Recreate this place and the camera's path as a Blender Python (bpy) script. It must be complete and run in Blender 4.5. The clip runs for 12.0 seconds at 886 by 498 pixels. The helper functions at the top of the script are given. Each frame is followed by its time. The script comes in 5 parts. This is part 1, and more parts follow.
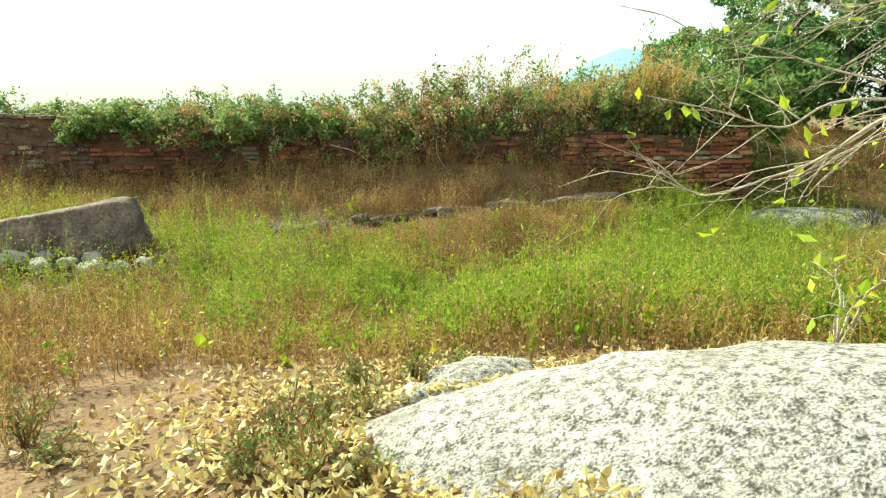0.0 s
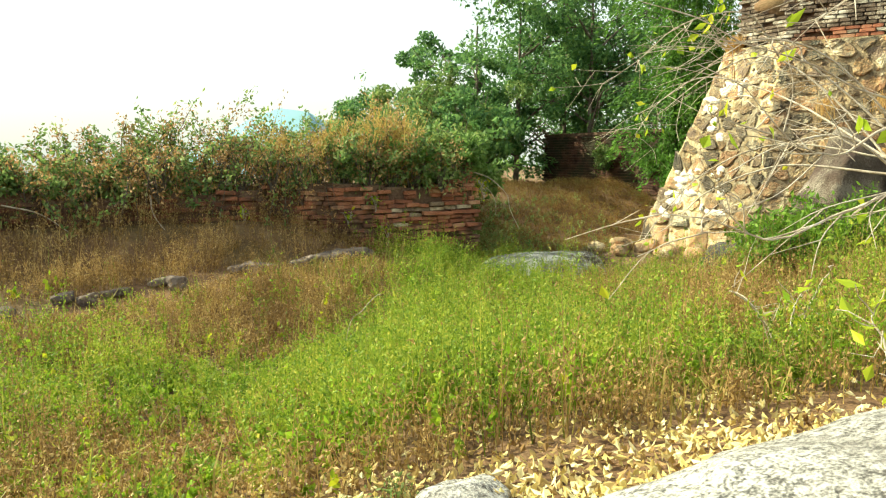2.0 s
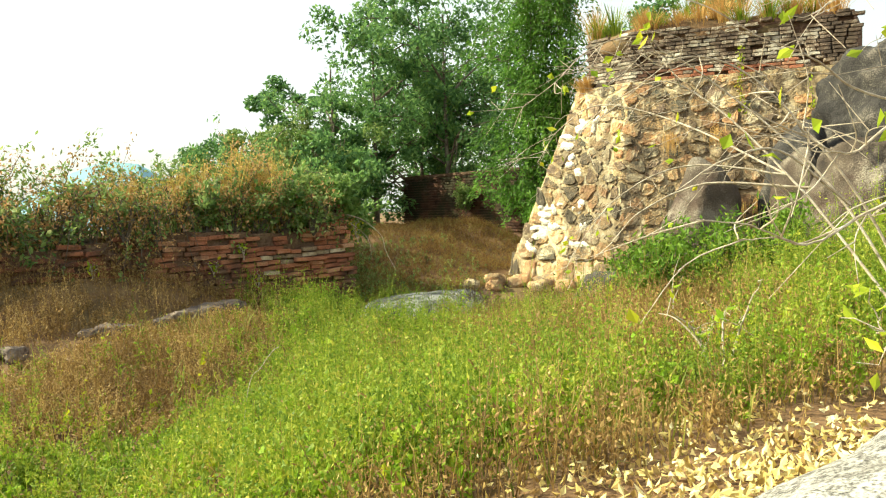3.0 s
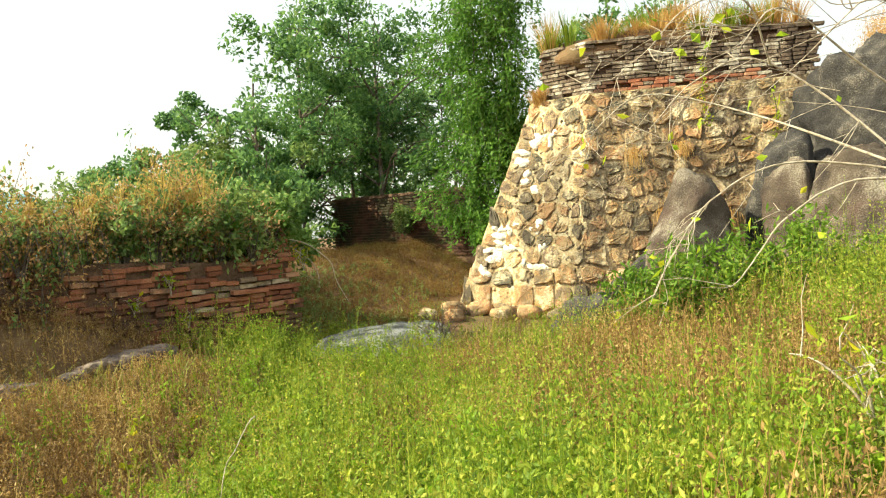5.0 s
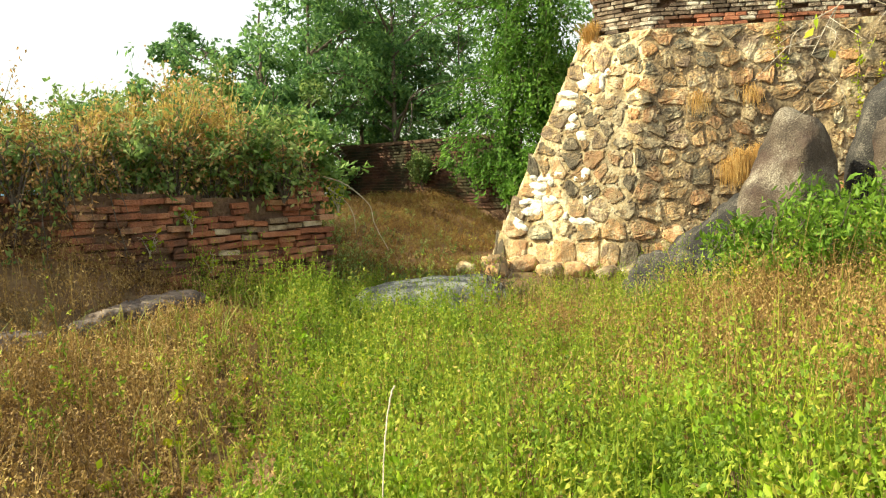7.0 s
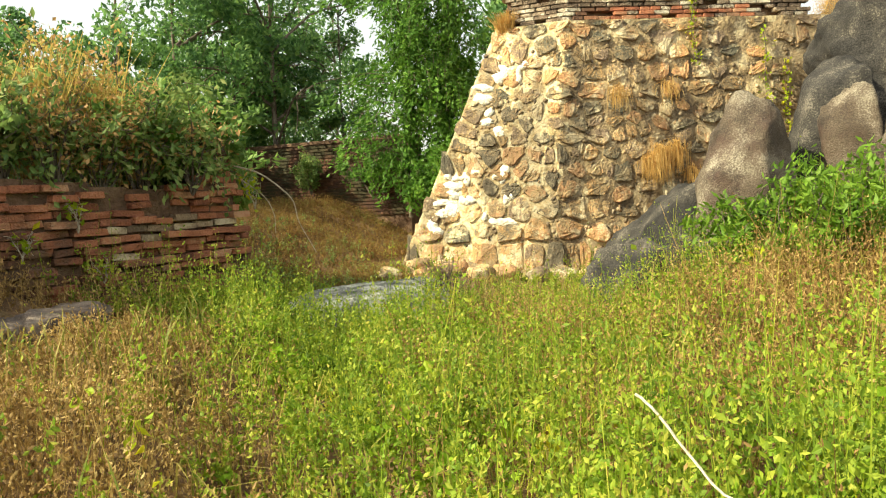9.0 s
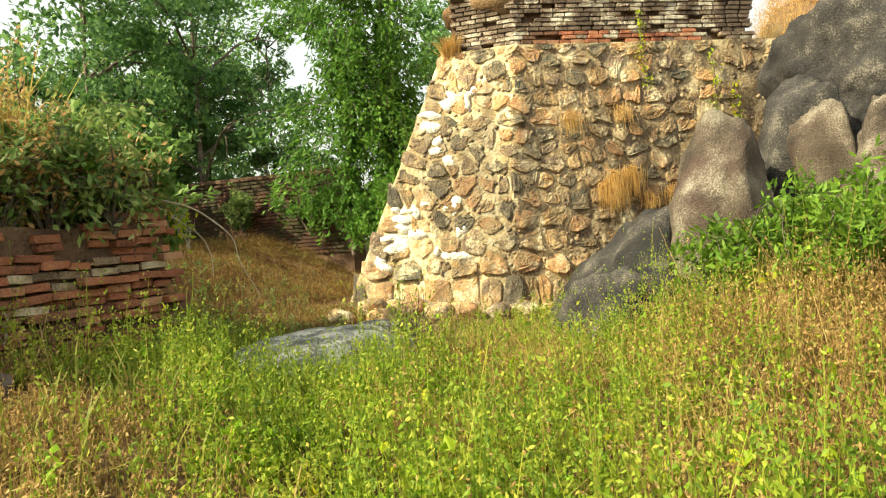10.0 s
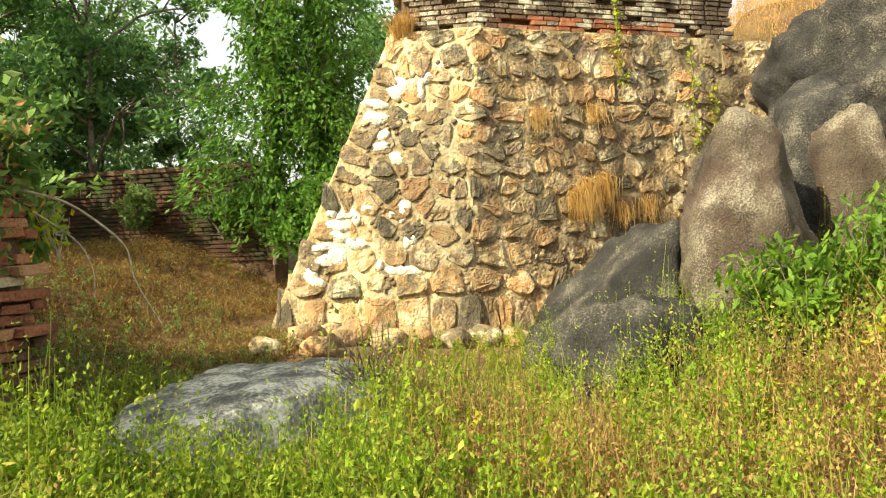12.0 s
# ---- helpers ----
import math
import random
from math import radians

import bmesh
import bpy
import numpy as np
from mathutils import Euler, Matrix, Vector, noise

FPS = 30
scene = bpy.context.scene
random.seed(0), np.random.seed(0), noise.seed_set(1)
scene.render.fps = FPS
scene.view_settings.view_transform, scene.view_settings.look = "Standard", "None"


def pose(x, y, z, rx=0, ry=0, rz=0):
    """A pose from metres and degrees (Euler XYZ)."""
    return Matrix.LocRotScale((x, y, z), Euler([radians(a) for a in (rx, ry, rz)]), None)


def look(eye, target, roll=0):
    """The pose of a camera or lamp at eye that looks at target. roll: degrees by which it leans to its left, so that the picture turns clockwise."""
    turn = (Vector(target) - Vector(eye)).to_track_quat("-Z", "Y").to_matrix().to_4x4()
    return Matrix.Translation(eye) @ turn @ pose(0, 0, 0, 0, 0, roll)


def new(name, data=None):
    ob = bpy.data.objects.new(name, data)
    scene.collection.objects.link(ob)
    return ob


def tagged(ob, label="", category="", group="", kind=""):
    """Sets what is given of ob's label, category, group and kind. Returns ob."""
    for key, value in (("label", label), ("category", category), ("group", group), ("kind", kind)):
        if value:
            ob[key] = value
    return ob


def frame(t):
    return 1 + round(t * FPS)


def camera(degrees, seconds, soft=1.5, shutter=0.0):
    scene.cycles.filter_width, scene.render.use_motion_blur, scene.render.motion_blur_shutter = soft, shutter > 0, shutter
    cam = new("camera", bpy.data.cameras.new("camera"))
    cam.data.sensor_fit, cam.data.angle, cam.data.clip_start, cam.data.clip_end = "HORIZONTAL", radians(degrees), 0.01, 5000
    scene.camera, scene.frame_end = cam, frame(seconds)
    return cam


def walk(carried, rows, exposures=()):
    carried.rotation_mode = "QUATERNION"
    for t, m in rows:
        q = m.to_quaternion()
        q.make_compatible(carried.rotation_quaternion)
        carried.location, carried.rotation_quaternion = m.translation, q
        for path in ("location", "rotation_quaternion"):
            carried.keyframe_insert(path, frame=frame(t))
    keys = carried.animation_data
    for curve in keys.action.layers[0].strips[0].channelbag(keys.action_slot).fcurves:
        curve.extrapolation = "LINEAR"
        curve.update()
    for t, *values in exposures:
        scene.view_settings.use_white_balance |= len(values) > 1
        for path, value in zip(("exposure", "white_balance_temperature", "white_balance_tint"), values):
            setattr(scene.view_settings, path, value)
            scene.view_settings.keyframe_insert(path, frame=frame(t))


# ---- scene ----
cam = camera(64.8, 12.0, soft=1.2)
METRES, EYE, TILT, LEAN, TURN = 10.0, 1.5, -12.0, 0.0, 0.0
ROWS = [
    (0.0, 0.0, 0.0, 0.0, 0.0, 0.0, -0.0),
    (0.5, -0.0253, 0.0335, 0.0027, -5.82, 0.58, 2.5),
    (1.0, -0.0474, 0.0664, 0.0061, -15.12, 4.73, 0.66),
    (1.5, -0.0725, 0.0968, 0.0108, -21.63, 3.41, 4.08),
    (2.0, -0.0928, 0.1318, 0.0151, -26.51, 3.44, 5.17),
    (2.5, -0.1119, 0.1615, 0.0151, -35.39, 6.59, 6.8),
    (4.5, -0.0976, 0.31, 0.0398, -42.64, 3.65, 11.6),
    (5.0, -0.0805, 0.3459, 0.046, -45.94, 6.43, 11.67),
    (5.5, -0.0685, 0.3885, 0.0517, -45.15, 3.55, 10.74),
    (6.0, -0.0583, 0.4312, 0.0546, -40.52, 3.94, 8.27),
    (6.5, -0.0574, 0.4708, 0.0544, -45.76, 3.46, 9.39),
    (8.5, -0.0448, 0.6393, 0.0559, -50.88, 2.36, 10.93),
    (9.0, -0.0316, 0.6756, 0.0562, -60.49, 2.24, 12.34),
    (9.5, -0.0035, 0.7137, 0.0613, -61.41, 5.73, 15.06),
    (10.0, 0.0231, 0.7448, 0.0679, -66.46, 3.9, 14.63),
    (10.5, 0.0522, 0.775, 0.0744, -72.07, -0.13, 13.78),
    (11.0, 0.0905, 0.8016, 0.0821, -69.58, 0.5, 16.21),
    (11.5, 0.126, 0.8249, 0.0896, -73.89, 2.44, 15.34),
    (12.0, 0.1609, 0.8502, 0.1009, -74.24, 2.49, 13.46),
]
walk(cam, [(t, pose(0, 0, EYE, TILT, LEAN, TURN) @ pose(METRES * x, METRES * y, METRES * z, 90 + pitch, roll, yaw)) for t, x, y, z, yaw, pitch, roll in ROWS],
     exposures=((0.0, 0.9, 6350, -3), (2.5, 0.86, 6550, 2), (5.5, 0.86, 6750, 6), (12.0, 0.83, 7000, 6)))

# ---- light ----
SUN_AZ, SUN_EL = radians(138), radians(38)
SUN_DIR = Vector((math.cos(SUN_AZ) * math.cos(SUN_EL), math.sin(SUN_AZ) * math.cos(SUN_EL), math.sin(SUN_EL)))
world = bpy.data.worlds.new("world")
scene.world = world
world.use_nodes = True
wn = world.node_tree
sky = wn.nodes.new("ShaderNodeTexSky")
sky.sky_type, sky.sun_disc = "NISHITA", False
sky.sun_elevation, sky.sun_rotation = SUN_EL, radians(90) - SUN_AZ
sky.dust_density, sky.air_density, sky.ozone_density = 5.0, 1.0, 0.6
wn.nodes["Background"].inputs["Strength"].default_value = 0.15
haze = wn.nodes.new("ShaderNodeMix")
haze.data_type = "RGBA"
haze.inputs["Factor"].default_value = 0.6
haze.inputs["B"].default_value = (5.0, 5.2, 4.75, 1)
wn.links.new(sky.outputs[0], haze.inputs["A"])
wn.links.new(haze.outputs["Result"], wn.nodes["Background"].inputs["Color"])
sun = new("sun", bpy.data.lights.new("sun", "SUN"))
sun.data.energy, sun.data.angle, sun.data.color = 5.0, radians(0.6), (1.0, 0.94, 0.67)
sun.matrix_basis = look(SUN_DIR * 40, (0, 0, 0))


# ---- materials ----
def material(name, colors, scale=8.0, rough=0.85, bump=0.3, bump_scale=40.0, spec=0.3, fine=0.35, stain=None, stain_scale=0.8, stain_amount=0.5, stain_at=0.5, weather=0.0, smear=0.0, island=0.0, objrand=0.0, translucent=0.0, detail=6.0):
    """colors: list of (position, rgb) read by noise, island and object variation."""
    m = bpy.data.materials.new(name)
    m.use_nodes = True
    t = m.node_tree
    N, L = t.nodes, t.links
    bsdf = N["Principled BSDF"]
    bsdf.inputs["Roughness"].default_value = rough
    bsdf.inputs["Specular IOR Level"].default_value = spec
    geo = N.new("ShaderNodeNewGeometry")
    n1 = N.new("ShaderNodeTexNoise")
    n1.inputs["Scale"].default_value, n1.inputs["Detail"].default_value = scale, detail
    L.new(geo.outputs["Position"], n1.inputs["Vector"])
    n2 = N.new("ShaderNodeTexNoise")
    n2.inputs["Scale"].default_value, n2.inputs["Detail"].default_value = bump_scale, 5.0
    L.new(geo.outputs["Position"], n2.inputs["Vector"])

    def mth(op, a, b):
        x = N.new("ShaderNodeMath")
        x.operation = op
        for i, v in enumerate((a, b)):
            if isinstance(v, (int, float)):
                x.inputs[i].default_value = v
            else:
                L.new(v, x.inputs[i])
        return x.outputs[0]

    v = mth("ADD", mth("MULTIPLY", n1.outputs["Fac"], 1.0 - fine), mth("MULTIPLY", n2.outputs["Fac"], fine))
    v = mth("ADD", mth("MULTIPLY", mth("SUBTRACT", v, 0.5), 1.8), 0.5)
    if island:
        v = mth("ADD", v, mth("MULTIPLY", mth("SUBTRACT", geo.outputs["Random Per Island"], 0.5), island))
    if objrand:
        oi = N.new("ShaderNodeObjectInfo")
        v = mth("ADD", v, mth("MULTIPLY", mth("SUBTRACT", oi.outputs["Random"], 0.5), objrand))
    ramp = N.new("ShaderNodeValToRGB")
    L.new(v, ramp.inputs[0])
    els = ramp.color_ramp.elements
    while len(els) < len(colors):
        els.new(0.5)
    for e, (p, c) in zip(els, colors):
        e.position, e.color = p, (*c, 1)
    col = ramp.outputs[0]
    if stain:
        n3 = N.new("ShaderNodeTexNoise")
        n3.inputs["Scale"].default_value, n3.inputs["Detail"].default_value = stain_scale, 7.0
        n3.inputs["Roughness"].default_value = 0.65
        L.new(geo.outputs["Position"], n3.inputs["Vector"])
        r3 = N.new("ShaderNodeValToRGB")
        r3.color_ramp.elements[0].position, r3.color_ramp.elements[1].position = stain_at, stain_at + 0.1
        L.new(n3.outputs["Fac"], r3.inputs[0])
        mix = N.new("ShaderNodeMix")
        mix.data_type = "RGBA"
        L.new(mth("MULTIPLY", r3.outputs[0], stain_amount), mix.inputs["Factor"])
        L.new(col, mix.inputs["A"])
        mix.inputs["B"].default_value = (*stain, 1)
        col = mix.outputs["Result"]
    if smear:
        n5 = N.new("ShaderNodeTexNoise")
        n5.inputs["Scale"].default_value, n5.inputs["Detail"].default_value, n5.inputs["Roughness"].default_value = 2.6, 9.0, 0.68
        L.new(geo.outputs["Position"], n5.inputs["Vector"])
        r5 = N.new("ShaderNodeValToRGB")
        r5.color_ramp.elements[0].position, r5.color_ramp.elements[1].position = 0.53, 0.6
        L.new(n5.outputs["Fac"], r5.inputs[0])
        mix5 = N.new("ShaderNodeMix")
        mix5.data_type = "RGBA"
        L.new(mth("MULTIPLY", r5.outputs[0], smear), mix5.inputs["Factor"])
        L.new(col, mix5.inputs["A"])
        mix5.inputs["B"].default_value = (0.8, 0.69, 0.46, 1)
        col = mix5.outputs["Result"]
    if weather:
        mp = N.new("ShaderNodeMapping")
        mp.inputs["Scale"].default_value = (1.1, 1.1, 0.32)
        L.new(geo.outputs["Position"], mp.inputs["Vector"])
        n4 = N.new("ShaderNodeTexNoise")
        n4.inputs["Scale"].default_value, n4.inputs["Detail"].default_value, n4.inputs["Roughness"].default_value = 1.3, 8.0, 0.7
        L.new(mp.outputs[0], n4.inputs["Vector"])
        r4 = N.new("ShaderNodeValToRGB")
        r4.color_ramp.elements[0].position, r4.color_ramp.elements[1].position = 0.45, 0.56
        L.new(n4.outputs["Fac"], r4.inputs[0])
        mix4 = N.new("ShaderNodeMix")
        mix4.data_type = "RGBA"
        L.new(mth("MULTIPLY", r4.outputs[0], weather), mix4.inputs["Factor"])
        L.new(col, mix4.inputs["A"])
        mix4.inputs["B"].default_value = (0.085, 0.062, 0.042, 1)
        col = mix4.outputs["Result"]
    L.new(col, bsdf.inputs["Base Color"])
    if bump:
        b = N.new("ShaderNodeBump")
        b.inputs["Strength"].default_value, b.inputs["Distance"].default_value = bump, 0.03
        L.new(mth("ADD", n2.outputs["Fac"], mth("MULTIPLY", n1.outputs["Fac"], 1.5)), b.inputs["Height"])
        L.new(b.outputs[0], bsdf.inputs["Normal"])
    if translucent:
        tr = N.new("ShaderNodeBsdfTranslucent")
        L.new(col, tr.inputs["Color"])
        ms = N.new("ShaderNodeMixShader")
        ms.inputs[0].default_value = translucent
        L.new(bsdf.outputs[0], ms.inputs[1])
        L.new(tr.outputs[0], ms.inputs[2])
        L.new(ms.outputs[0], N["Material Output"].inputs["Surface"])
    return m


def foliage(name, colors, rough=0.55, translucent=0.35, island=0.6):
    return material(name, colors, scale=1.6, rough=rough, bump=0.0, bump_scale=9.0, spec=0.25, island=island, translucent=translucent)


M_earth = material("dry earth", [(0.2, (0.09, 0.05, 0.026)), (0.5, (0.165, 0.095, 0.047)), (0.8, (0.26, 0.16, 0.083))], 2.2, bump=0.8, bump_scale=26, stain=(0.13, 0.11, 0.045), stain_scale=0.5, stain_amount=0.5)
M_granite = material("pale granite", [(0.3, (0.08, 0.076, 0.072)), (0.42, (0.23, 0.22, 0.205)), (0.53, (0.42, 0.405, 0.375)), (0.72, (0.6, 0.585, 0.55))], 24.0, rough=0.8, bump=0.6, bump_scale=90, fine=0.5, stain=(0.2, 0.185, 0.17), stain_scale=2.4, stain_amount=0.5, stain_at=0.53, weather=0.2)
# black stains, and the leaning boulder's shade painted into the dark base
M_boulder_shaded = material("shade-dark weathered granite", [(0.28, (0.016, 0.015, 0.015)), (0.45, (0.034, 0.031, 0.03)), (0.6, (0.06, 0.054, 0.048)), (0.76, (0.17, 0.15, 0.125))], 2.8, rough=0.9, bump=0.8, bump_scale=50, fine=0.45, stain=(0.018, 0.017, 0.017), stain_scale=1.3, stain_amount=0.65, stain_at=0.52)
M_boulder_grey = material("grey granite", [(0.28, (0.03, 0.024, 0.021)), (0.43, (0.075, 0.058, 0.046)), (0.56, (0.135, 0.108, 0.084)), (0.72, (0.3, 0.265, 0.21))], 2.6, rough=0.9, bump=0.8, bump_scale=55, fine=0.4, stain=(0.065, 0.034, 0.028), stain_scale=1.5, stain_amount=0.65, stain_at=0.5, weather=0.45)
M_slab = material("layered brown rock", [(0.25, (0.07, 0.052, 0.045)), (0.5, (0.17, 0.125, 0.1)), (0.75, (0.3, 0.24, 0.19))], 4.0, rough=0.9, bump=0.9, bump_scale=28, fine=0.45, stain=(0.07, 0.06, 0.06), stain_scale=1.5, stain_amount=0.6)
M_flat = material("pale weathered rock", [(0.3, (0.09, 0.092, 0.085)), (0.44, (0.2, 0.2, 0.18)), (0.55, (0.38, 0.37, 0.32)), (0.66, (0.66, 0.64, 0.56))], 3.5, rough=0.85, bump=0.9, bump_scale=36, fine=0.4, stain=(0.1, 0.1, 0.09), stain_scale=1.8, stain_amount=0.6, stain_at=0.54)
M_rubble = material("rubble stone", [(0.0, (0.1, 0.095, 0.07)), (0.16, (0.2, 0.165, 0.11)), (0.32, (0.35, 0.235, 0.115)), (0.5, (0.52, 0.31, 0.13)), (0.64, (0.54, 0.28, 0.145)), (0.82, (0.56, 0.4, 0.2)), (1.0, (0.25, 0.18, 0.125))], 5.0, bump=1.0, bump_scale=34, fine=0.5, objrand=1.2, stain=(0.66, 0.52, 0.3), stain_scale=3.6, stain_amount=0.6, stain_at=0.55, weather=0.62, smear=0.75)
M_rubble2 = material("chinking stone", [(0.0, (0.12, 0.1, 0.08)), (0.4, (0.3, 0.22, 0.13)), (0.7, (0.46, 0.31, 0.17)), (1.0, (0.58, 0.47, 0.32))], 5.0, bump=0.7, bump_scale=45, island=0.9, weather=0.50)
M_lime = material("old limewash", [(0.25, (0.62, 0.55, 0.42)), (0.45, (0.8, 0.75, 0.62)), (0.7, (0.88, 0.85, 0.76))], 9.0, bump=0.8, bump_scale=35, stain=(0.3, 0.22, 0.14), stain_scale=6.0, stain_amount=0.5, stain_at=0.62)
M_mortar = material("lime mortar", [(0.25, (0.36, 0.25, 0.12)), (0.42, (0.6, 0.45, 0.23)), (0.58, (0.8, 0.67, 0.41)), (0.75, (0.88, 0.82, 0.62))], 3.6, bump=1.0, bump_scale=22, stain=(0.2, 0.14, 0.085), stain_scale=2.4, stain_amount=0.65, stain_at=0.56, weather=0.6, smear=0.6)
# right face: weathering, plus its weaker sun put into a darker colour
M_shademortar = material("weathered shade-dark mortar", [(0.25, (0.12, 0.09, 0.06)), (0.42, (0.29, 0.21, 0.12)), (0.58, (0.52, 0.385, 0.21)), (0.8, (0.7, 0.56, 0.34))], 3.4, bump=1.0, bump_scale=24, stain=(0.09, 0.068, 0.048), stain_scale=1.1, stain_amount=0.7, stain_at=0.52, weather=0.6, smear=0.45)
M_brick = material("thin red brick", [(0.0, (0.1, 0.045, 0.03)), (0.35, (0.26, 0.095, 0.054)), (0.7, (0.42, 0.16, 0.085)), (1.0, (0.48, 0.27, 0.16))], 3.0, bump=0.8, bump_scale=50, objrand=0.7, island=0.6, stain=(0.08, 0.06, 0.042), stain_scale=1.0, stain_amount=0.75, stain_at=0.5)
M_tanbrick = material("lime-stained brick", [(0.2, (0.2, 0.13, 0.085)), (0.45, (0.36, 0.26, 0.17)), (0.7, (0.56, 0.46, 0.32))], 4.0, bump=0.8, bump_scale=50, objrand=0.6, stain=(0.1, 0.075, 0.055), stain_scale=1.6, stain_amount=0.6)
# moss, and the trees' shade on the back wall painted into the colour
M_shadebrick = material("mossy shade-dark brick", [(0.0, (0.04, 0.022, 0.016)), (0.4, (0.08, 0.037, 0.025)), (0.7, (0.14, 0.062, 0.038)), (1.0, (0.17, 0.1, 0.062))], 3.0, bump=0.8, bump_scale=50, island=0.4, stain=(0.035, 0.04, 0.018), stain_scale=1.2, stain_amount=0.8, stain_at=0.45)
M_core = material("wall core", [(0.2, (0.07, 0.045, 0.03)), (0.5, (0.14, 0.08, 0.05)), (0.8, (0.22, 0.14, 0.09))], 4.0, bump=1.0, bump_scale=30)
M_bandbrick = material("limewashed brick", [(0.3, (0.08, 0.058, 0.044)), (0.46, (0.18, 0.125, 0.088)), (0.57, (0.34, 0.265, 0.19)), (0.69, (0.68, 0.62, 0.5))], 3.2, bump=0.9, bump_scale=40, objrand=0.3, island=0.2, stain=(0.1, 0.07, 0.052), stain_scale=0.9, stain_amount=0.75, stain_at=0.52, weather=0.5)
M_bark = material("brown bark", [(0.2, (0.06, 0.045, 0.035)), (0.5, (0.14, 0.11, 0.085)), (0.8, (0.24, 0.2, 0.16))], 9.0, bump=0.8, bump_scale=50)
M_twig = material("bare pale twig", [(0.2, (0.26, 0.2, 0.14)), (0.5, (0.45, 0.38, 0.29)), (0.8, (0.6, 0.54, 0.45))], 14.0, bump=0.4, bump_scale=80)
M_weed = foliage("green weed leaves", [(0.0, (0.085, 0.145, 0.018)), (0.35, (0.175, 0.275, 0.028)), (0.65, (0.32, 0.39, 0.042)), (1.0, (0.54, 0.48, 0.09))], translucent=0.42)
M_dry = foliage("dry weed stems", [(0.0, (0.12, 0.075, 0.03)), (0.35, (0.24, 0.145, 0.052)), (0.65, (0.4, 0.26, 0.09)), (1.0, (0.6, 0.46, 0.19))], translucent=0.3)
M_broad = foliage("broad weed leaves", [(0.0, (0.14, 0.26, 0.02)), (0.5, (0.27, 0.44, 0.03)), (0.93, (0.38, 0.5, 0.04)), (1.0, (0.7, 0.56, 0.03))], translucent=0.45)
M_slope = foliage("slope grass", [(0.0, (0.085, 0.047, 0.016)), (0.4, (0.19, 0.107, 0.033)), (0.7, (0.31, 0.175, 0.052)), (1.0, (0.24, 0.26, 0.065))], translucent=0.25, island=0.9)
M_blade = foliage("wild grass", [(0.0, (0.1, 0.14, 0.022)), (0.45, (0.22, 0.25, 0.04)), (0.75, (0.34, 0.28, 0.07)), (1.0, (0.46, 0.34, 0.12))], translucent=0.35)
M_straw = foliage("straw grass", [(0.0, (0.36, 0.2, 0.07)), (0.5, (0.58, 0.36, 0.12)), (1.0, (0.72, 0.52, 0.22))], translucent=0.3)
M_dryflower = foliage("dry flower heads", [(0.0, (0.13, 0.13, 0.035)), (0.3, (0.27, 0.18, 0.06)), (0.6, (0.5, 0.28, 0.11)), (1.0, (0.68, 0.46, 0.22))], translucent=0.3)
M_feather = foliage("feathery dry flower", [(0.0, (0.3, 0.26, 0.06)), (0.4, (0.5, 0.36, 0.1)), (0.8, (0.66, 0.48, 0.15)), (1.0, (0.74, 0.6, 0.26))], translucent=0.35)
M_litter = foliage("fallen dry leaves", [(0.0, (0.26, 0.16, 0.06)), (0.3, (0.48, 0.35, 0.12)), (0.6, (0.7, 0.57, 0.2)), (1.0, (0.82, 0.74, 0.42))], translucent=0.1, island=1.1)
M_leaf = foliage("tree leaves", [(0.0, (0.045, 0.11, 0.045)), (0.4, (0.1, 0.21, 0.072)), (0.7, (0.18, 0.33, 0.095)), (1.0, (0.3, 0.44, 0.13))], translucent=0.47)
M_bush = foliage("bush leaves", [(0.0, (0.065, 0.13, 0.04)), (0.38, (0.15, 0.25, 0.07)), (0.7, (0.27, 0.36, 0.105)), (1.0, (0.5, 0.5, 0.23))], translucent=0.45)
M_bush2 = foliage("shrub leaves", [(0.0, (0.06, 0.13, 0.015)), (0.5, (0.14, 0.26, 0.025)), (1.0, (0.26, 0.38, 0.05))], translucent=0.4)
M_overhang = foliage("broad bush leaves", [(0.0, (0.06, 0.13, 0.03)), (0.5, (0.14, 0.25, 0.055)), (0.85, (0.24, 0.36, 0.09)), (1.0, (0.4, 0.45, 0.17))], translucent=0.42)
M_herb = foliage("herb leaves", [(0.0, (0.07, 0.13, 0.03)), (0.6, (0.17, 0.24, 0.06)), (1.0, (0.45, 0.45, 0.22))], translucent=0.35)
M_creeper = foliage("creeper leaves", [(0.0, (0.04, 0.11, 0.018)), (0.5, (0.095, 0.22, 0.03)), (1.0, (0.19, 0.35, 0.055))], translucent=0.42)
M_fresh = foliage("fresh yellow-green leaves", [(0.0, (0.2, 0.33, 0.02)), (0.5, (0.36, 0.46, 0.03)), (1.0, (0.62, 0.55, 0.03))], translucent=0.45)
# pale blue is aerial haze painted into the base colour
M_hazehill = material("far hill with painted haze", [(0.3, (0.24, 0.42, 0.5)), (0.7, (0.28, 0.46, 0.53))], 0.02, bump=0.0)


# ---- helpers ----
rng = np.random.default_rng(7)


def smooth(v, a, b):
    s = np.clip((np.asarray(v, float) - a) / (b - a), 0, 1)
    return s * s * (3 - 2 * s)


def fbm(x, y, f=1.0, seed=0.0):
    """Cheap rolling unevenness from -1 to 1."""
    x, y = np.asarray(x, float) * f + seed, np.asarray(y, float) * f - seed * 0.7
    return (np.sin(1.3 * x + 0.7 * y) + np.sin(-0.9 * x + 1.6 * y + 1.1) + 0.6 * np.sin(2.7 * x + 2.1 * y + 2.0) + 0.5 * np.sin(-3.9 * x + 3.1 * y + 0.4)) / 3.1


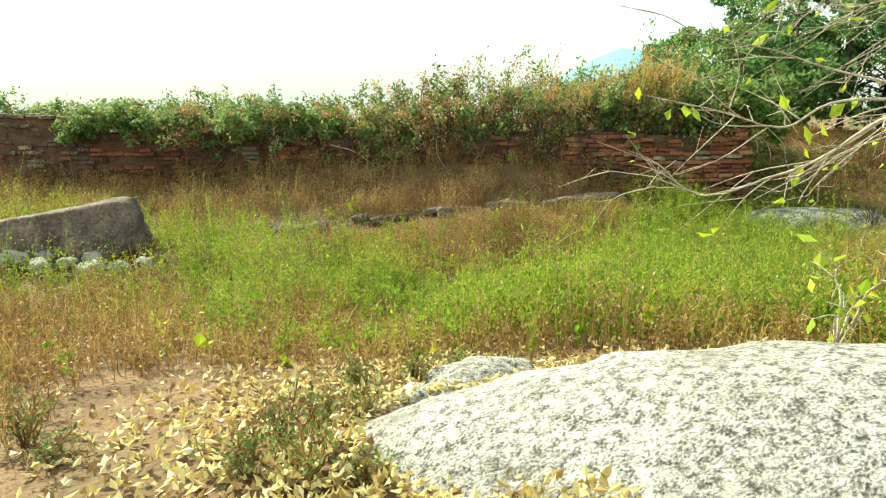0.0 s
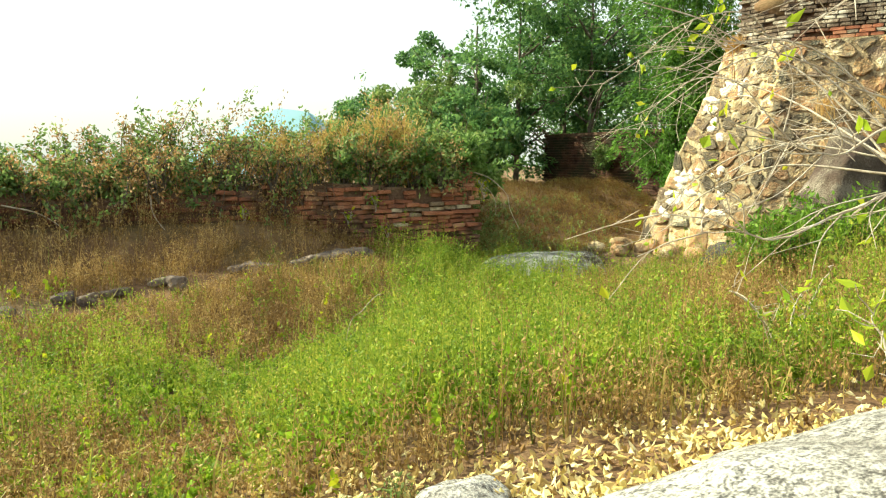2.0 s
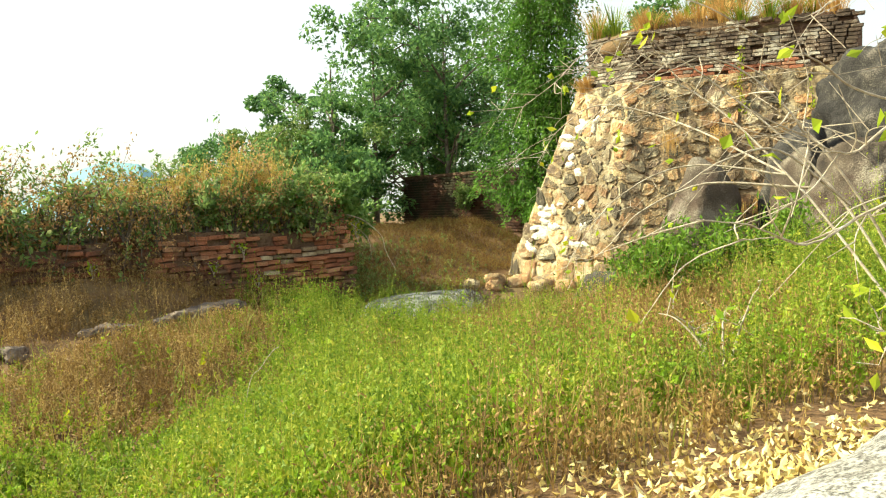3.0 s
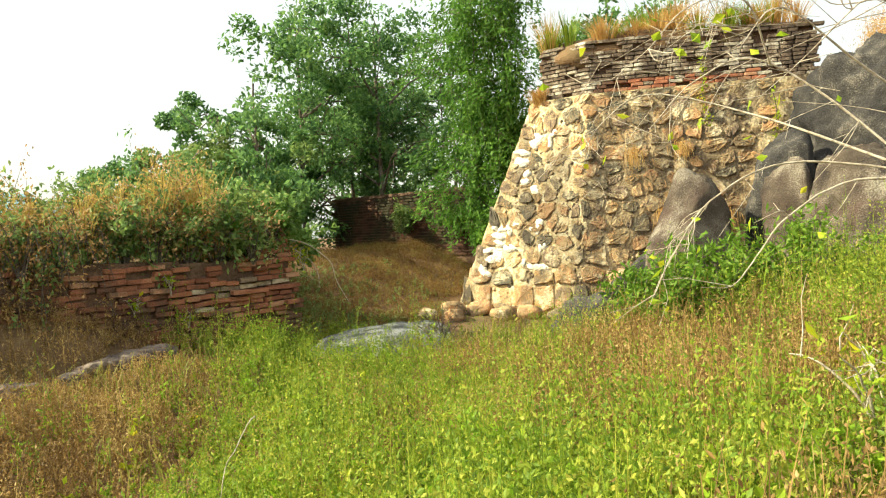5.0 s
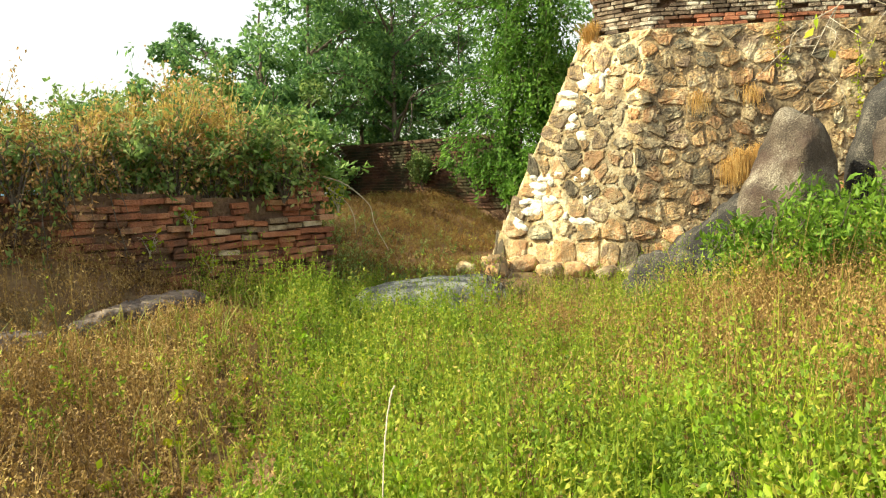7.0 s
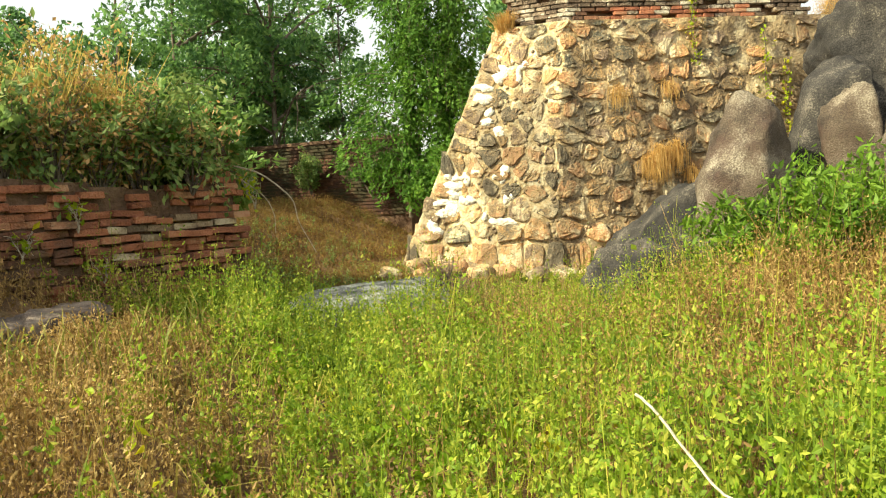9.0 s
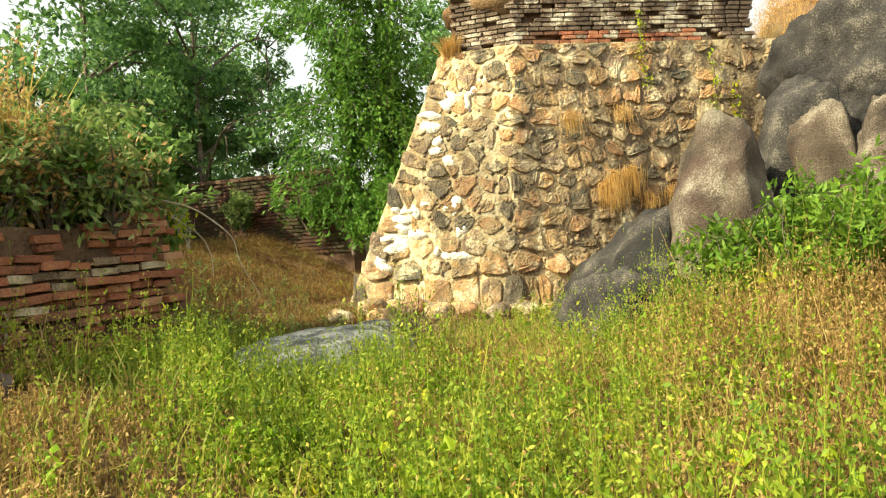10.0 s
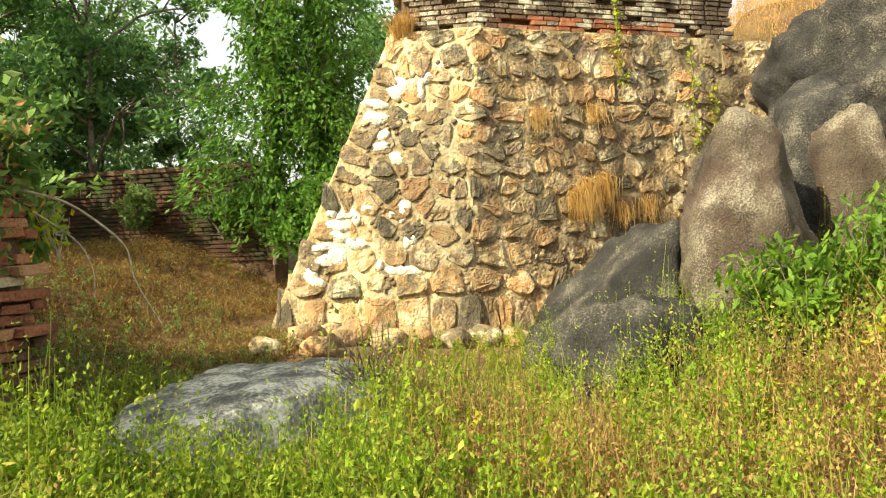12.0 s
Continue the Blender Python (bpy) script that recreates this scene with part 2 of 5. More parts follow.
def mesh_np(name, verts, quads, mat, smooth_faces=False):
    """A mesh from arrays: verts (n, 3), faces (m, 3 or 4)."""
    me = bpy.data.meshes.new(name)
    verts, quads = np.asarray(verts, np.float32), np.asarray(quads, np.int32)
    k = quads.shape[1]
    me.vertices.add(len(verts))
    me.vertices.foreach_set("co", verts.ravel())
    me.loops.add(quads.size)
    me.loops.foreach_set("vertex_index", quads.ravel())
    me.polygons.add(len(quads))
    me.polygons.foreach_set("loop_start", np.arange(0, quads.size, k, dtype=np.int32))
    me.polygons.foreach_set("loop_total", np.full(len(quads), k, np.int32))
    me.polygons.foreach_set("use_smooth", np.full(len(quads), smooth_faces))
    me.update(calc_edges=True)
    me.validate()
    me.materials.append(mat)
    return me


def child(name, me, parent, label="", kind=""):
    ob = new(name, me)
    ob.parent = parent
    return tagged(ob, label, "", "", kind)


def bm_mesh(name, bm, mat, smooth_faces=True):
    me = bpy.data.meshes.new(name)
    bm.to_mesh(me)
    bm.free()
    me.materials.append(mat)
    if smooth_faces:
        me.polygons.foreach_set("use_smooth", np.ones(len(me.polygons), bool))
    return me


def tubes(paths, sides=5):
    """Tapered tubes along paths [(points, r0, r1)] as one vertex and face array."""
    vs, fs, base = [], [], 0
    for pts, r0, r1 in paths:
        pts = np.asarray(pts, float)
        n = len(pts)
        tang = np.gradient(pts, axis=0)
        tang /= np.linalg.norm(tang, axis=1, keepdims=True) + 1e-9
        ref = np.where(np.abs(tang[:, 2:3]) > 0.9, [[1.0, 0, 0]], [[0, 0, 1.0]])
        a = np.cross(tang, ref)
        a /= np.linalg.norm(a, axis=1, keepdims=True) + 1e-9
        b = np.cross(tang, a)
        r = np.linspace(r0, r1, n)[:, None]
        ang = np.arange(sides) * 2 * math.pi / sides
        ring = pts[:, None] + r[:, None] * (np.cos(ang)[None, :, None] * a[:, None] + np.sin(ang)[None, :, None] * b[:, None])
        vs.append(ring.reshape(-1, 3))
        i = np.arange(n - 1)[:, None] * sides + np.arange(sides)[None]
        j = np.arange(n - 1)[:, None] * sides + (np.arange(sides)[None] + 1) % sides
        fs.append(np.stack([i, j, j + sides, i + sides], -1).reshape(-1, 4) + base)
        base += n * sides
    return np.concatenate(vs), np.concatenate(fs)


def curve_path(points, n=10, wobble=0.0, r=rng):
    """A smooth path through a few points (Catmull-Rom), with some wobble."""
    p = np.asarray(points, float)
    p = np.vstack([2 * p[0] - p[1], p, 2 * p[-1] - p[-2]])
    out = []
    for k in range(1, len(p) - 2):
        for t in np.linspace(0, 1, n, endpoint=False):
            out.append(0.5 * (2 * p[k] + (p[k + 1] - p[k - 1]) * t + (2 * p[k - 1] - 5 * p[k] + 4 * p[k + 1] - p[k + 2]) * t * t + (3 * p[k] - p[k - 1] - 3 * p[k + 1] + p[k + 2]) * t ** 3))
    out.append(p[-2])
    out = np.array(out)
    if wobble:
        out[1:] += np.cumsum(r.normal(0, wobble, out[1:].shape), axis=0) * 0.5
    return out


def leaf_quads(centres, length, width, r=rng, up=0.35, fold=0.25, tips=None):
    """One bent rhombic leaf at each centre, four corners each."""
    n = len(centres)
    d = r.normal(0, 1, (n, 3))
    if tips is not None:
        d = d * 0.5 + tips
    d /= np.linalg.norm(d, axis=1, keepdims=True) + 1e-9
    nrm = r.normal(0, 1, (n, 3))
    nrm[:, 2] = np.abs(nrm[:, 2]) + up
    s = np.cross(d, nrm)
    s /= np.linalg.norm(s, axis=1, keepdims=True) + 1e-9
    up_v = np.cross(s, d)
    ln = length * r.uniform(0.6, 1.3, (n, 1))
    wd = width * r.uniform(0.7, 1.3, (n, 1))
    c = np.asarray(centres)
    a = c - d * ln * 0.5
    e = c + d * ln * 0.5 - up_v * ln * fold * 0.5
    l = c + s * wd * 0.5 - up_v * wd * fold
    q = c - s * wd * 0.5 - up_v * wd * fold
    v = np.stack([a, l, e, q], 1).reshape(-1, 3)
    return v, np.arange(4 * n).reshape(-1, 4)


def join(*parts):
    vs, fs, base = [], [], 0
    for v, f in parts:
        vs.append(v)
        fs.append(f + base)
        base += len(v)
    return np.concatenate(vs), np.concatenate(fs)


# ---- ground ----
def ground_z(x, y):
    x, y = np.asarray(x, float), np.asarray(y, float)
    z = 0.17 - 0.82 * smooth(y + 0.25 * np.clip(-x, -2, 2), 2.2, 7.6)
    z = z + 0.5 * smooth(y, 8.6, 11.2) * (1 - smooth(x, 2.6, 4.6)) * (0.3 + 0.7 * smooth(x, -4.5, -1.8))
    z = z + 0.2 * smooth(y, 9.0, 11.5) * smooth(x, 2.6, 4.6) * (1 - smooth(x, 5.5, 7.5))
    z = z + 0.55 * smooth(x, 2.6, 7.5) * (1 - smooth(y, 6.8, 9.2))
    z = z + 0.25 * smooth(-x, 2.0, 5.0) * smooth(y, 5.0, 8.0)
    z = z + 1.35 * smooth(y, 12.2, 17.0) * smooth(x, 5.2, 6.4)
    z = z + 4.6 * smooth(x, 10.8, 15.5) * (1 - smooth(y, 6.4, 8.4)) * smooth(y, -4, 3)
    z = z + 0.55 * smooth(y, 11.3, 12.35) * (1 - smooth(x, 1.6, 3.6)) * (0.45 + 0.55 * smooth(x, -5.5, -3.2)) * (1 - smooth(y, 12.55, 12.8))
    fill = smooth(y, 12.55, 12.8) * (1 - smooth(x, 4.95, 5.15))
    z = z * (1 - fill) + 0.95 * fill
    z = z - 14 * smooth(y, 19, 60) * (1 - smooth(x, 8, 30)) - 9 * smooth(np.hypot(x, y - 8), 40, 200)
    z = z + 0.26 * np.exp(-((x - 8.7) ** 2 + (y - 12.0) ** 2) / 1.3 ** 2)
    return z + 0.035 * fbm(x, y, 1.7) + 0.015 * fbm(x, y, 6.0, 3.0)


near = np.arange(-9, 18.01, 0.17)
far = np.array([0.4, 1, 2, 4, 7, 12, 20, 35, 60, 110, 220, 450, 900])
gx = np.concatenate([near[0] - far[::-1], near, near[-1] + far])
gy = np.concatenate([-3 - far[::-1], np.arange(-3, 19.01, 0.17), 19 + far])
GX, GY = np.meshgrid(gx, gy)
nx, ny = len(gx), len(gy)
ii = (np.arange(ny - 1)[:, None] * nx + np.arange(nx - 1)[None]).reshape(-1)
gv = np.stack([GX.ravel(), GY.ravel(), ground_z(GX, GY).ravel()], 1)
ground = tagged(new("ground", mesh_np("ground", gv, np.stack([ii, ii + 1, ii + nx + 1, ii + nx], 1), M_earth, True)), "dry brown earth sloping through an overgrown ruin", "ground", "", "structure")

# far hill beyond the plain, its distance haze put into the colour
hv, hf = [], []
for i in range(41):
    a = radians(118 - i * 2.2)
    h = -26 + 54 * math.exp(-((i - 19.2) / 4.2) ** 2) + 16 * math.exp(-((i - 29) / 5) ** 2) + 1.2 * math.sin(i * 1.7)
    hv += [(380 * math.cos(a), 380 * math.sin(a), -30), (400 * math.cos(a), 400 * math.sin(a), h), (440 * math.cos(a), 440 * math.sin(a), -30)]
    if i:
        b = 3 * i
        hf += [(b - 3, b, b + 1, b - 2), (b - 2, b + 1, b + 2, b - 1)]
tagged(new("backdrop_hill", mesh_np("backdrop_hill", hv, hf, M_hazehill, True)), "hill far across the plain, blue haze painted into its colour", "hill", "", "structure")


# ---- rocks ----
def rock_mesh(name, size, seed, mat, rough=0.12, flat=0.0, sub=4, freq=1.6, block=0.0, cuts=()):
    """An irregular rounded rock about the origin; flat cuts its base, block squares it, cuts are worn plane faces (normal, distance)."""
    bm = bmesh.new()
    bmesh.ops.create_icosphere(bm, subdivisions=sub, radius=1)
    off = Vector((seed * 3.7, seed * 1.9, -seed * 2.3))
    planes = [(Vector(c).normalized(), d) for c, d in cuts]
    for v in bm.verts:
        p = v.co.copy()
        if block:
            q = max(abs(p.x), abs(p.y), abs(p.z))
            p = p.lerp(p / q * 0.82, block)
        w = Vector((p.x * size[0], p.y * size[1], p.z * size[2]))
        if planes:
            total = 1.0 + sum(max(0.0, w.dot(n) / d) ** 16 for n, d in planes)
            w = w / total ** (1 / 16)
        big = max(size)
        q = w / big
        k = 1 + rough * 2.0 * noise.noise(q * freq + off) + rough * 0.9 * noise.noise(q * freq * 2.6 + off) + rough * 0.35 * noise.noise(q * freq * 7 + off) + rough * 0.16 * noise.noise(q * freq * 17 + off)
        w = w * k
        if flat and w.z < -flat * size[2]:
            w.z = -flat * size[2] + (w.z + flat * size[2]) * 0.1
        v.co = w
    return bm_mesh(name, bm, mat)


def rock(name, place, size, seed, mat, label, category, turn=(0, 0, 0), rough=0.12, flat=0.0, sub=4, block=0.0, group="", freq=1.6, cuts=()):
    ob = new(name, rock_mesh(name, size, seed, mat, rough, flat, sub, freq, block, cuts))
    ob.matrix_basis = pose(*place, *turn)
    return tagged(ob, label, category, group)


rock("granite_outcrop", (1.85, 1.98, 0.07), (2.5, 0.96, 0.64), 2, M_granite, "low pale sunlit granite outcrop ringed with dead leaves", "rock", (4, -5, -19), 0.04, 0.5, 6, 0.0, freq=3.0)
rock("granite_stone", (0.2, 3.42, 0.04), (0.4, 0.2, 0.13), 5, M_granite, "small pale granite stone among dead leaves", "rock", (0, 4, 40), 0.14, 0.4, 4, 0.3)
rock("granite_stone", (-0.12, 3.05, 0.1), (0.13, 0.1, 0.1), 6, M_granite, "small pale granite stone among dead leaves", "rock", (0, 4, 70), 0.16, 0.4, 3, 0.3)
rock("flat_rock", (6.15, 11.2, -0.66), (1.75, 0.95, 0.5), 9, M_flat, "flat weathered grey rock sunk in the weeds", "rock", (-2, 0, 20), 0.08, 0.6, 6, 0.3, freq=2.4, cuts=(((0.1, 0.05, 1), 0.47), ((0.8, -0.75, 0.25), 0.85), ((-0.5, -0.8, 0.5), 0.72)))
rock("rounded_boulder", (8.5, 7.5, 0.35), (0.62, 0.62, 1.5), 11, M_boulder_grey, "tall round-topped granite boulder beside the tower", "boulder", (-4, 3, 10), 0.08, 0.9, 6, 0.25, freq=2.2, cuts=(((-0.85, 0.35, 0.4), 0.66), ((-0.3, 0.85, 0.42), 0.7), ((-0.55, -0.8, 0.12), 0.5), ((0.1, -0.6, 0.8), 1.25)))
rock("leaning_boulder", (9.0, 8.45, -0.35), (1.1, 1.35, 1.35), 12, M_boulder_shaded, "dark sloping boulder leaning at the tower's foot", "boulder", (0, 0, 0), 0.06, 0.0, 6, 0.5, freq=2.4, cuts=(((-0.3, 0.62, 0.72), 0.72), ((-0.9, 0.1, 0.42), 0.62), ((-0.25, -0.97, 0.05), 0.45)))
rock("low_boulder", (7.75, 8.45, -0.42), (0.62, 0.8, 0.6), 13, M_boulder_shaded, "low dark boulder half hidden in weeds", "boulder", (0, 0, 10), 0.07, 0.6, 6, 0.3, freq=2.4, cuts=(((-0.6, 0.5, 0.65), 0.55), ((-0.5, -0.5, 0.7), 0.5)))
rock("large_boulder", (11.0, 5.5, 2.1), (1.3, 1.35, 1.6), 14, M_boulder_shaded, "large dark boulder piled above the others", "boulder", (0, 10, 30), 0.11, 0.8, 6, 0.35, freq=2.2, cuts=(((-0.7, 0.7, 0.1), 0.95), ((-0.9, -0.3, 0.3), 1.0)))
rock("wedged_boulder", (9.75, 6.75, 1.2), (0.55, 0.45, 1.3), 18, M_boulder_shaded, "narrow dark boulder wedged in the crack", "boulder", (8, 0, 10), 0.07, 0.8, 5, 0.4, freq=2.2, cuts=(((-0.4, 0.6, 0.7), 0.75),))
rock("split_boulder", (9.3, 6.42, 0.6), (0.5, 0.36, 1.5), 17, M_boulder_grey, "narrow grey granite boulder standing along a deep crack", "boulder", (-6, 0, 4), 0.09, 0.8, 5, 0.5, freq=2.4, cuts=(((-0.9, 0.2, 0.3), 0.42),))
rock("split_boulder", (9.1, 5.65, 0.6), (0.75, 0.66, 1.6), 15, M_boulder_grey, "grey granite boulder split by a deep crack", "boulder", (8, -6, -8), 0.08, 0.8, 6, 0.5, freq=2.2, cuts=(((-0.9, 0.1, 0.35), 0.62), ((0.0, -0.5, 0.85), 1.2)))
rock("split_boulder", (9.6, 4.4, 0.7), (1.2, 1.0, 1.4), 16, M_boulder_grey, "large grey granite boulder on the slope", "boulder", (0, 0, 30), 0.08, 0.8, 5, 0.3, freq=2.2)
rock("rock_slab", (-4.75, 8.3, -0.16), (1.3, 0.6, 0.42), 21, M_slab, "thick layered rock slab with a pale top edge", "rock", (-5, -9, 16), 0.05, 0.0, 6, 0.85, freq=2.6, cuts=(((0.05, -1, 0.12), 0.42), ((0.95, -0.3, 0.1), 1.02)))


# ---- brick rampart wall ----
def box_geo(x0, x1, y0, y1, z0, z1):
    v = np.array([[x, y, z] for z in (z0, z1) for y in (y0, y1) for x in (x0, x1)], float)
    f = np.array([[0, 2, 3, 1], [4, 5, 7, 6], [0, 1, 5, 4], [2, 6, 7, 3], [0, 4, 6, 2], [1, 3, 7, 5]])
    return v, f


WALL_Y, WALL_END = 12.4, 5.38


def wall_top(x):
    return 1.02 + 0.12 * float(fbm(x, 0.0, 0.9)) - 0.2 * float(smooth(x, -3.0, -1.0) * (1 - smooth(x, 0.5, 2.5)))


def wall_height(x):
    return 1.28 - 0.25 * float(smooth(x, -6.6, -6.2)) if x < -6.2 else wall_top(x)


xs = np.arange(-16, WALL_END - 0.05, 0.4)
pieces = []
for x0 in xs:
    x1 = min(x0 + 0.4, WALL_END - 0.06)
    pieces.append(box_geo(x0, x1, WALL_Y + 0.05, WALL_Y + 0.55, -0.7, wall_top(x0) - 0.03))
pieces.append(box_geo(-3.45, -3.2, WALL_Y - 0.22, WALL_Y + 0.05, -0.7, 0.72))
pieces.append(box_geo(WALL_END - 0.5, WALL_END - 0.061, WALL_Y + 0.55, 16.5, -0.7, 1.0))
pieces.append(box_geo(-9.6, -6.35, WALL_Y + 0.04, WALL_Y + 0.6, 0.4, 1.22))
wall = tagged(new("wall_rampart", mesh_np("wall_rampart", *join(*pieces), M_core)), "ruined rampart wall of thin red bricks overgrown with bushes", "wall", "", "structure")

# ---- stone tower ----
TOP = 3.6


def tower_at(u, z):
    """A place on the tower's skin: u in metres along it (0 at the corner, minus on the left face), z up."""
    k = (z + 0.5) / (TOP + 0.5)
    C = np.array([10.62, 10.65]) + np.array([0.31, -0.12]) * k
    L = np.array([10.2, 13.42]) + np.array([0.64, -1.7]) * k
    R = np.array([12.9, 7.0]) + np.array([0.1, 0.05]) * k
    if u >= 0:
        d = (R - C) / np.linalg.norm(R - C)
        n = np.array([d[1], -d[0]])
        p = C + d * u
    else:
        d = (C - L) / np.linalg.norm(C - L)
        n = np.array([d[1], -d[0]])
        p = C + d * u
    n = np.array([-abs(n[0]), n[1] if n[0] < 0 else -n[1]])
    return np.array([p[0], p[1], z]), np.array([n[0], n[1], 0.18])


def left_width(z):
    k = (z + 0.5) / (TOP + 0.5)
    return float(np.hypot(0.42 - 0.33 * k, 2.77 - 1.58 * k))


TOWER_R = 5.2
tv, tf = [], []
zs = np.linspace(-1.0, TOP, 84)
steps = np.concatenate([np.linspace(-1, 0, 48), np.linspace(0, 1, 78)[1:]])
for z in zs:
    W = left_width(z)
    ring = [tower_at(-W, z)[0] + np.array([2.2, 0.9, 0])]
    for s in steps:
        u = s * (W if s < 0 else TOWER_R)
        p, nrm = tower_at(u, z)
        lump = noise.noise(Vector((u * 3.0, z * 3.0, 5.0))) * 0.03 + noise.noise(Vector((u * 9.0, z * 9.0, 3.0))) * 0.02 + noise.noise(Vector((u * 22.0, z * 22.0, 7.0))) * 0.01
        ring.append(p + nrm * lump)
    ring.append(tower_at(TOWER_R, z)[0] + np.array([2.4, 0.6, 0]))
    tv += ring
n = len(steps) + 2
for i in range(len(zs) - 1):
    for j in range(n):
        p, q = i * n + j, i * n + (j + 1) % n
        tf.append((p, q, q + n, p + n))
tf = np.array(tf)
# ragged line near the corner, past which the shade-darkened mortar begins
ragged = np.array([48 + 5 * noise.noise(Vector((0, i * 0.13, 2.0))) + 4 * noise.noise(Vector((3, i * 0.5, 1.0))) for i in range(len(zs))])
dim_face = (tf[:, 0] % n >= ragged[tf[:, 0] // n]) & (tf[:, 0] % n < n - 1)
tw = tagged(new("stone_tower", mesh_np("stone_tower", tv, tf[~dim_face], M_mortar, True)), "battered rubble stone tower with a limewashed brick band on top", "tower")
child("mortar_face", mesh_np("mortar_face", tv, tf[dim_face], M_shademortar, True), tw, "weathered mortar between the stones, coloured darker for the less sunlit face")
cap = [tower_at(-left_width(TOP), TOP)[0] + np.array([2.2, 0.9, 0.0]), tower_at(-left_width(TOP) + 0.02, TOP)[0], tower_at(0, TOP)[0], tower_at(TOWER_R, TOP)[0], tower_at(TOWER_R, TOP)[0] + np.array([2.4, 0.6, 0])]
bm = bmesh.new()
lo = [bm.verts.new(p - np.array([0, 0, 0.1])) for p in cap]
hi = [bm.verts.new(p) for p in cap]
bm.faces.new(hi), bm.faces.new(lo[::-1])
for i in range(5):
    bm.faces.new((lo[i], lo[(i + 1) % 5], hi[(i + 1) % 5], hi[i]))
child("ledge", bm_mesh("ledge", bm, M_mortar, False), tw, "mortared ledge below the brick band")

# ---- back wall ----
tagged(new("wall_back", mesh_np("wall_back", *join(box_geo(12.6, 13.1, 14.6, 20.5, -0.2, 2.12), box_geo(12.55, 13.15, 14.6, 20.5, 2.12, 2.2)), M_core)), "low red brick wall with a coping at the back", "wall", "", "structure")


# ---- plants ----
def tree(name, base, height, spread, seed, leaves, leaf=0.13, label="", bare=0.3, clumps=70, mat=None, lean=(0, 0), trunk=0.16, low=0.2):
    r = np.random.default_rng(seed)
    ob = tagged(new(name), label, "tree")
    ob.matrix_basis = pose(*base)
    paths, ends = [], []
    fork = height * bare
    tip = np.array([lean[0], lean[1], height * 0.8])
    main = curve_path([(0, 0, -0.2), (lean[0] * 0.2, lean[1] * 0.2, fork), tip], 8, 0.03, r)
    paths.append((main, trunk, trunk * 0.25))
    for i in range(11):
        k = r.uniform(0.25, 0.95)
        p0 = main[int(k * (len(main) - 1))]
        a = r.uniform(0, 2 * math.pi)
        ln = spread * r.uniform(0.6, 1.0)
        p2 = p0 + np.array([math.cos(a) * ln, math.sin(a) * ln, r.uniform(low, 0.6) * ln])
        p1 = (p0 + p2) / 2 + np.array([0, 0, 0.15 * ln])
        limb = curve_path([p0, p1, p2], 5, 0.03, r)
        paths.append((limb, trunk * 0.4, 0.012))
        ends += [limb[-1], limb[len(limb) // 2], limb[-3]]
        for _ in range(3):
            q0 = limb[r.integers(3, len(limb))]
            q1 = q0 + r.normal(0, 0.35, 3) * spread * 0.6 + np.array([0, 0, 0.12 * spread])
            paths.append((curve_path([q0, (q0 + q1) / 2 + r.normal(0, 0.05, 3), q1], 3, 0.01, r), 0.02, 0.006))
            ends.append(q1)
    ends = np.array(ends)
    pick = ends[r.integers(0, len(ends), clumps)] + r.normal(0, 0.18, (clumps, 3)) * spread
    size = r.uniform(0.18, 0.42, clumps) * spread * 0.62
    which = r.integers(0, clumps, leaves)
    off = r.normal(0, 1, (leaves, 3))
    off /= np.linalg.norm(off, axis=1, keepdims=True)
    off *= (r.uniform(0.15, 1, (leaves, 1)) ** 0.5)
    off[:, 2] *= 0.7
    pts = pick[which] + off * size[which][:, None]
    pts = pts[pts[:, 2] > 0.15]
    child("trunk", mesh_np("trunk", *tubes(paths, 6), M_bark, True), ob)
    child("crown", mesh_np("crown", *leaf_quads(pts, leaf, leaf * 0.5, r), mat or M_leaf), ob, "", "stuff")
    return ob


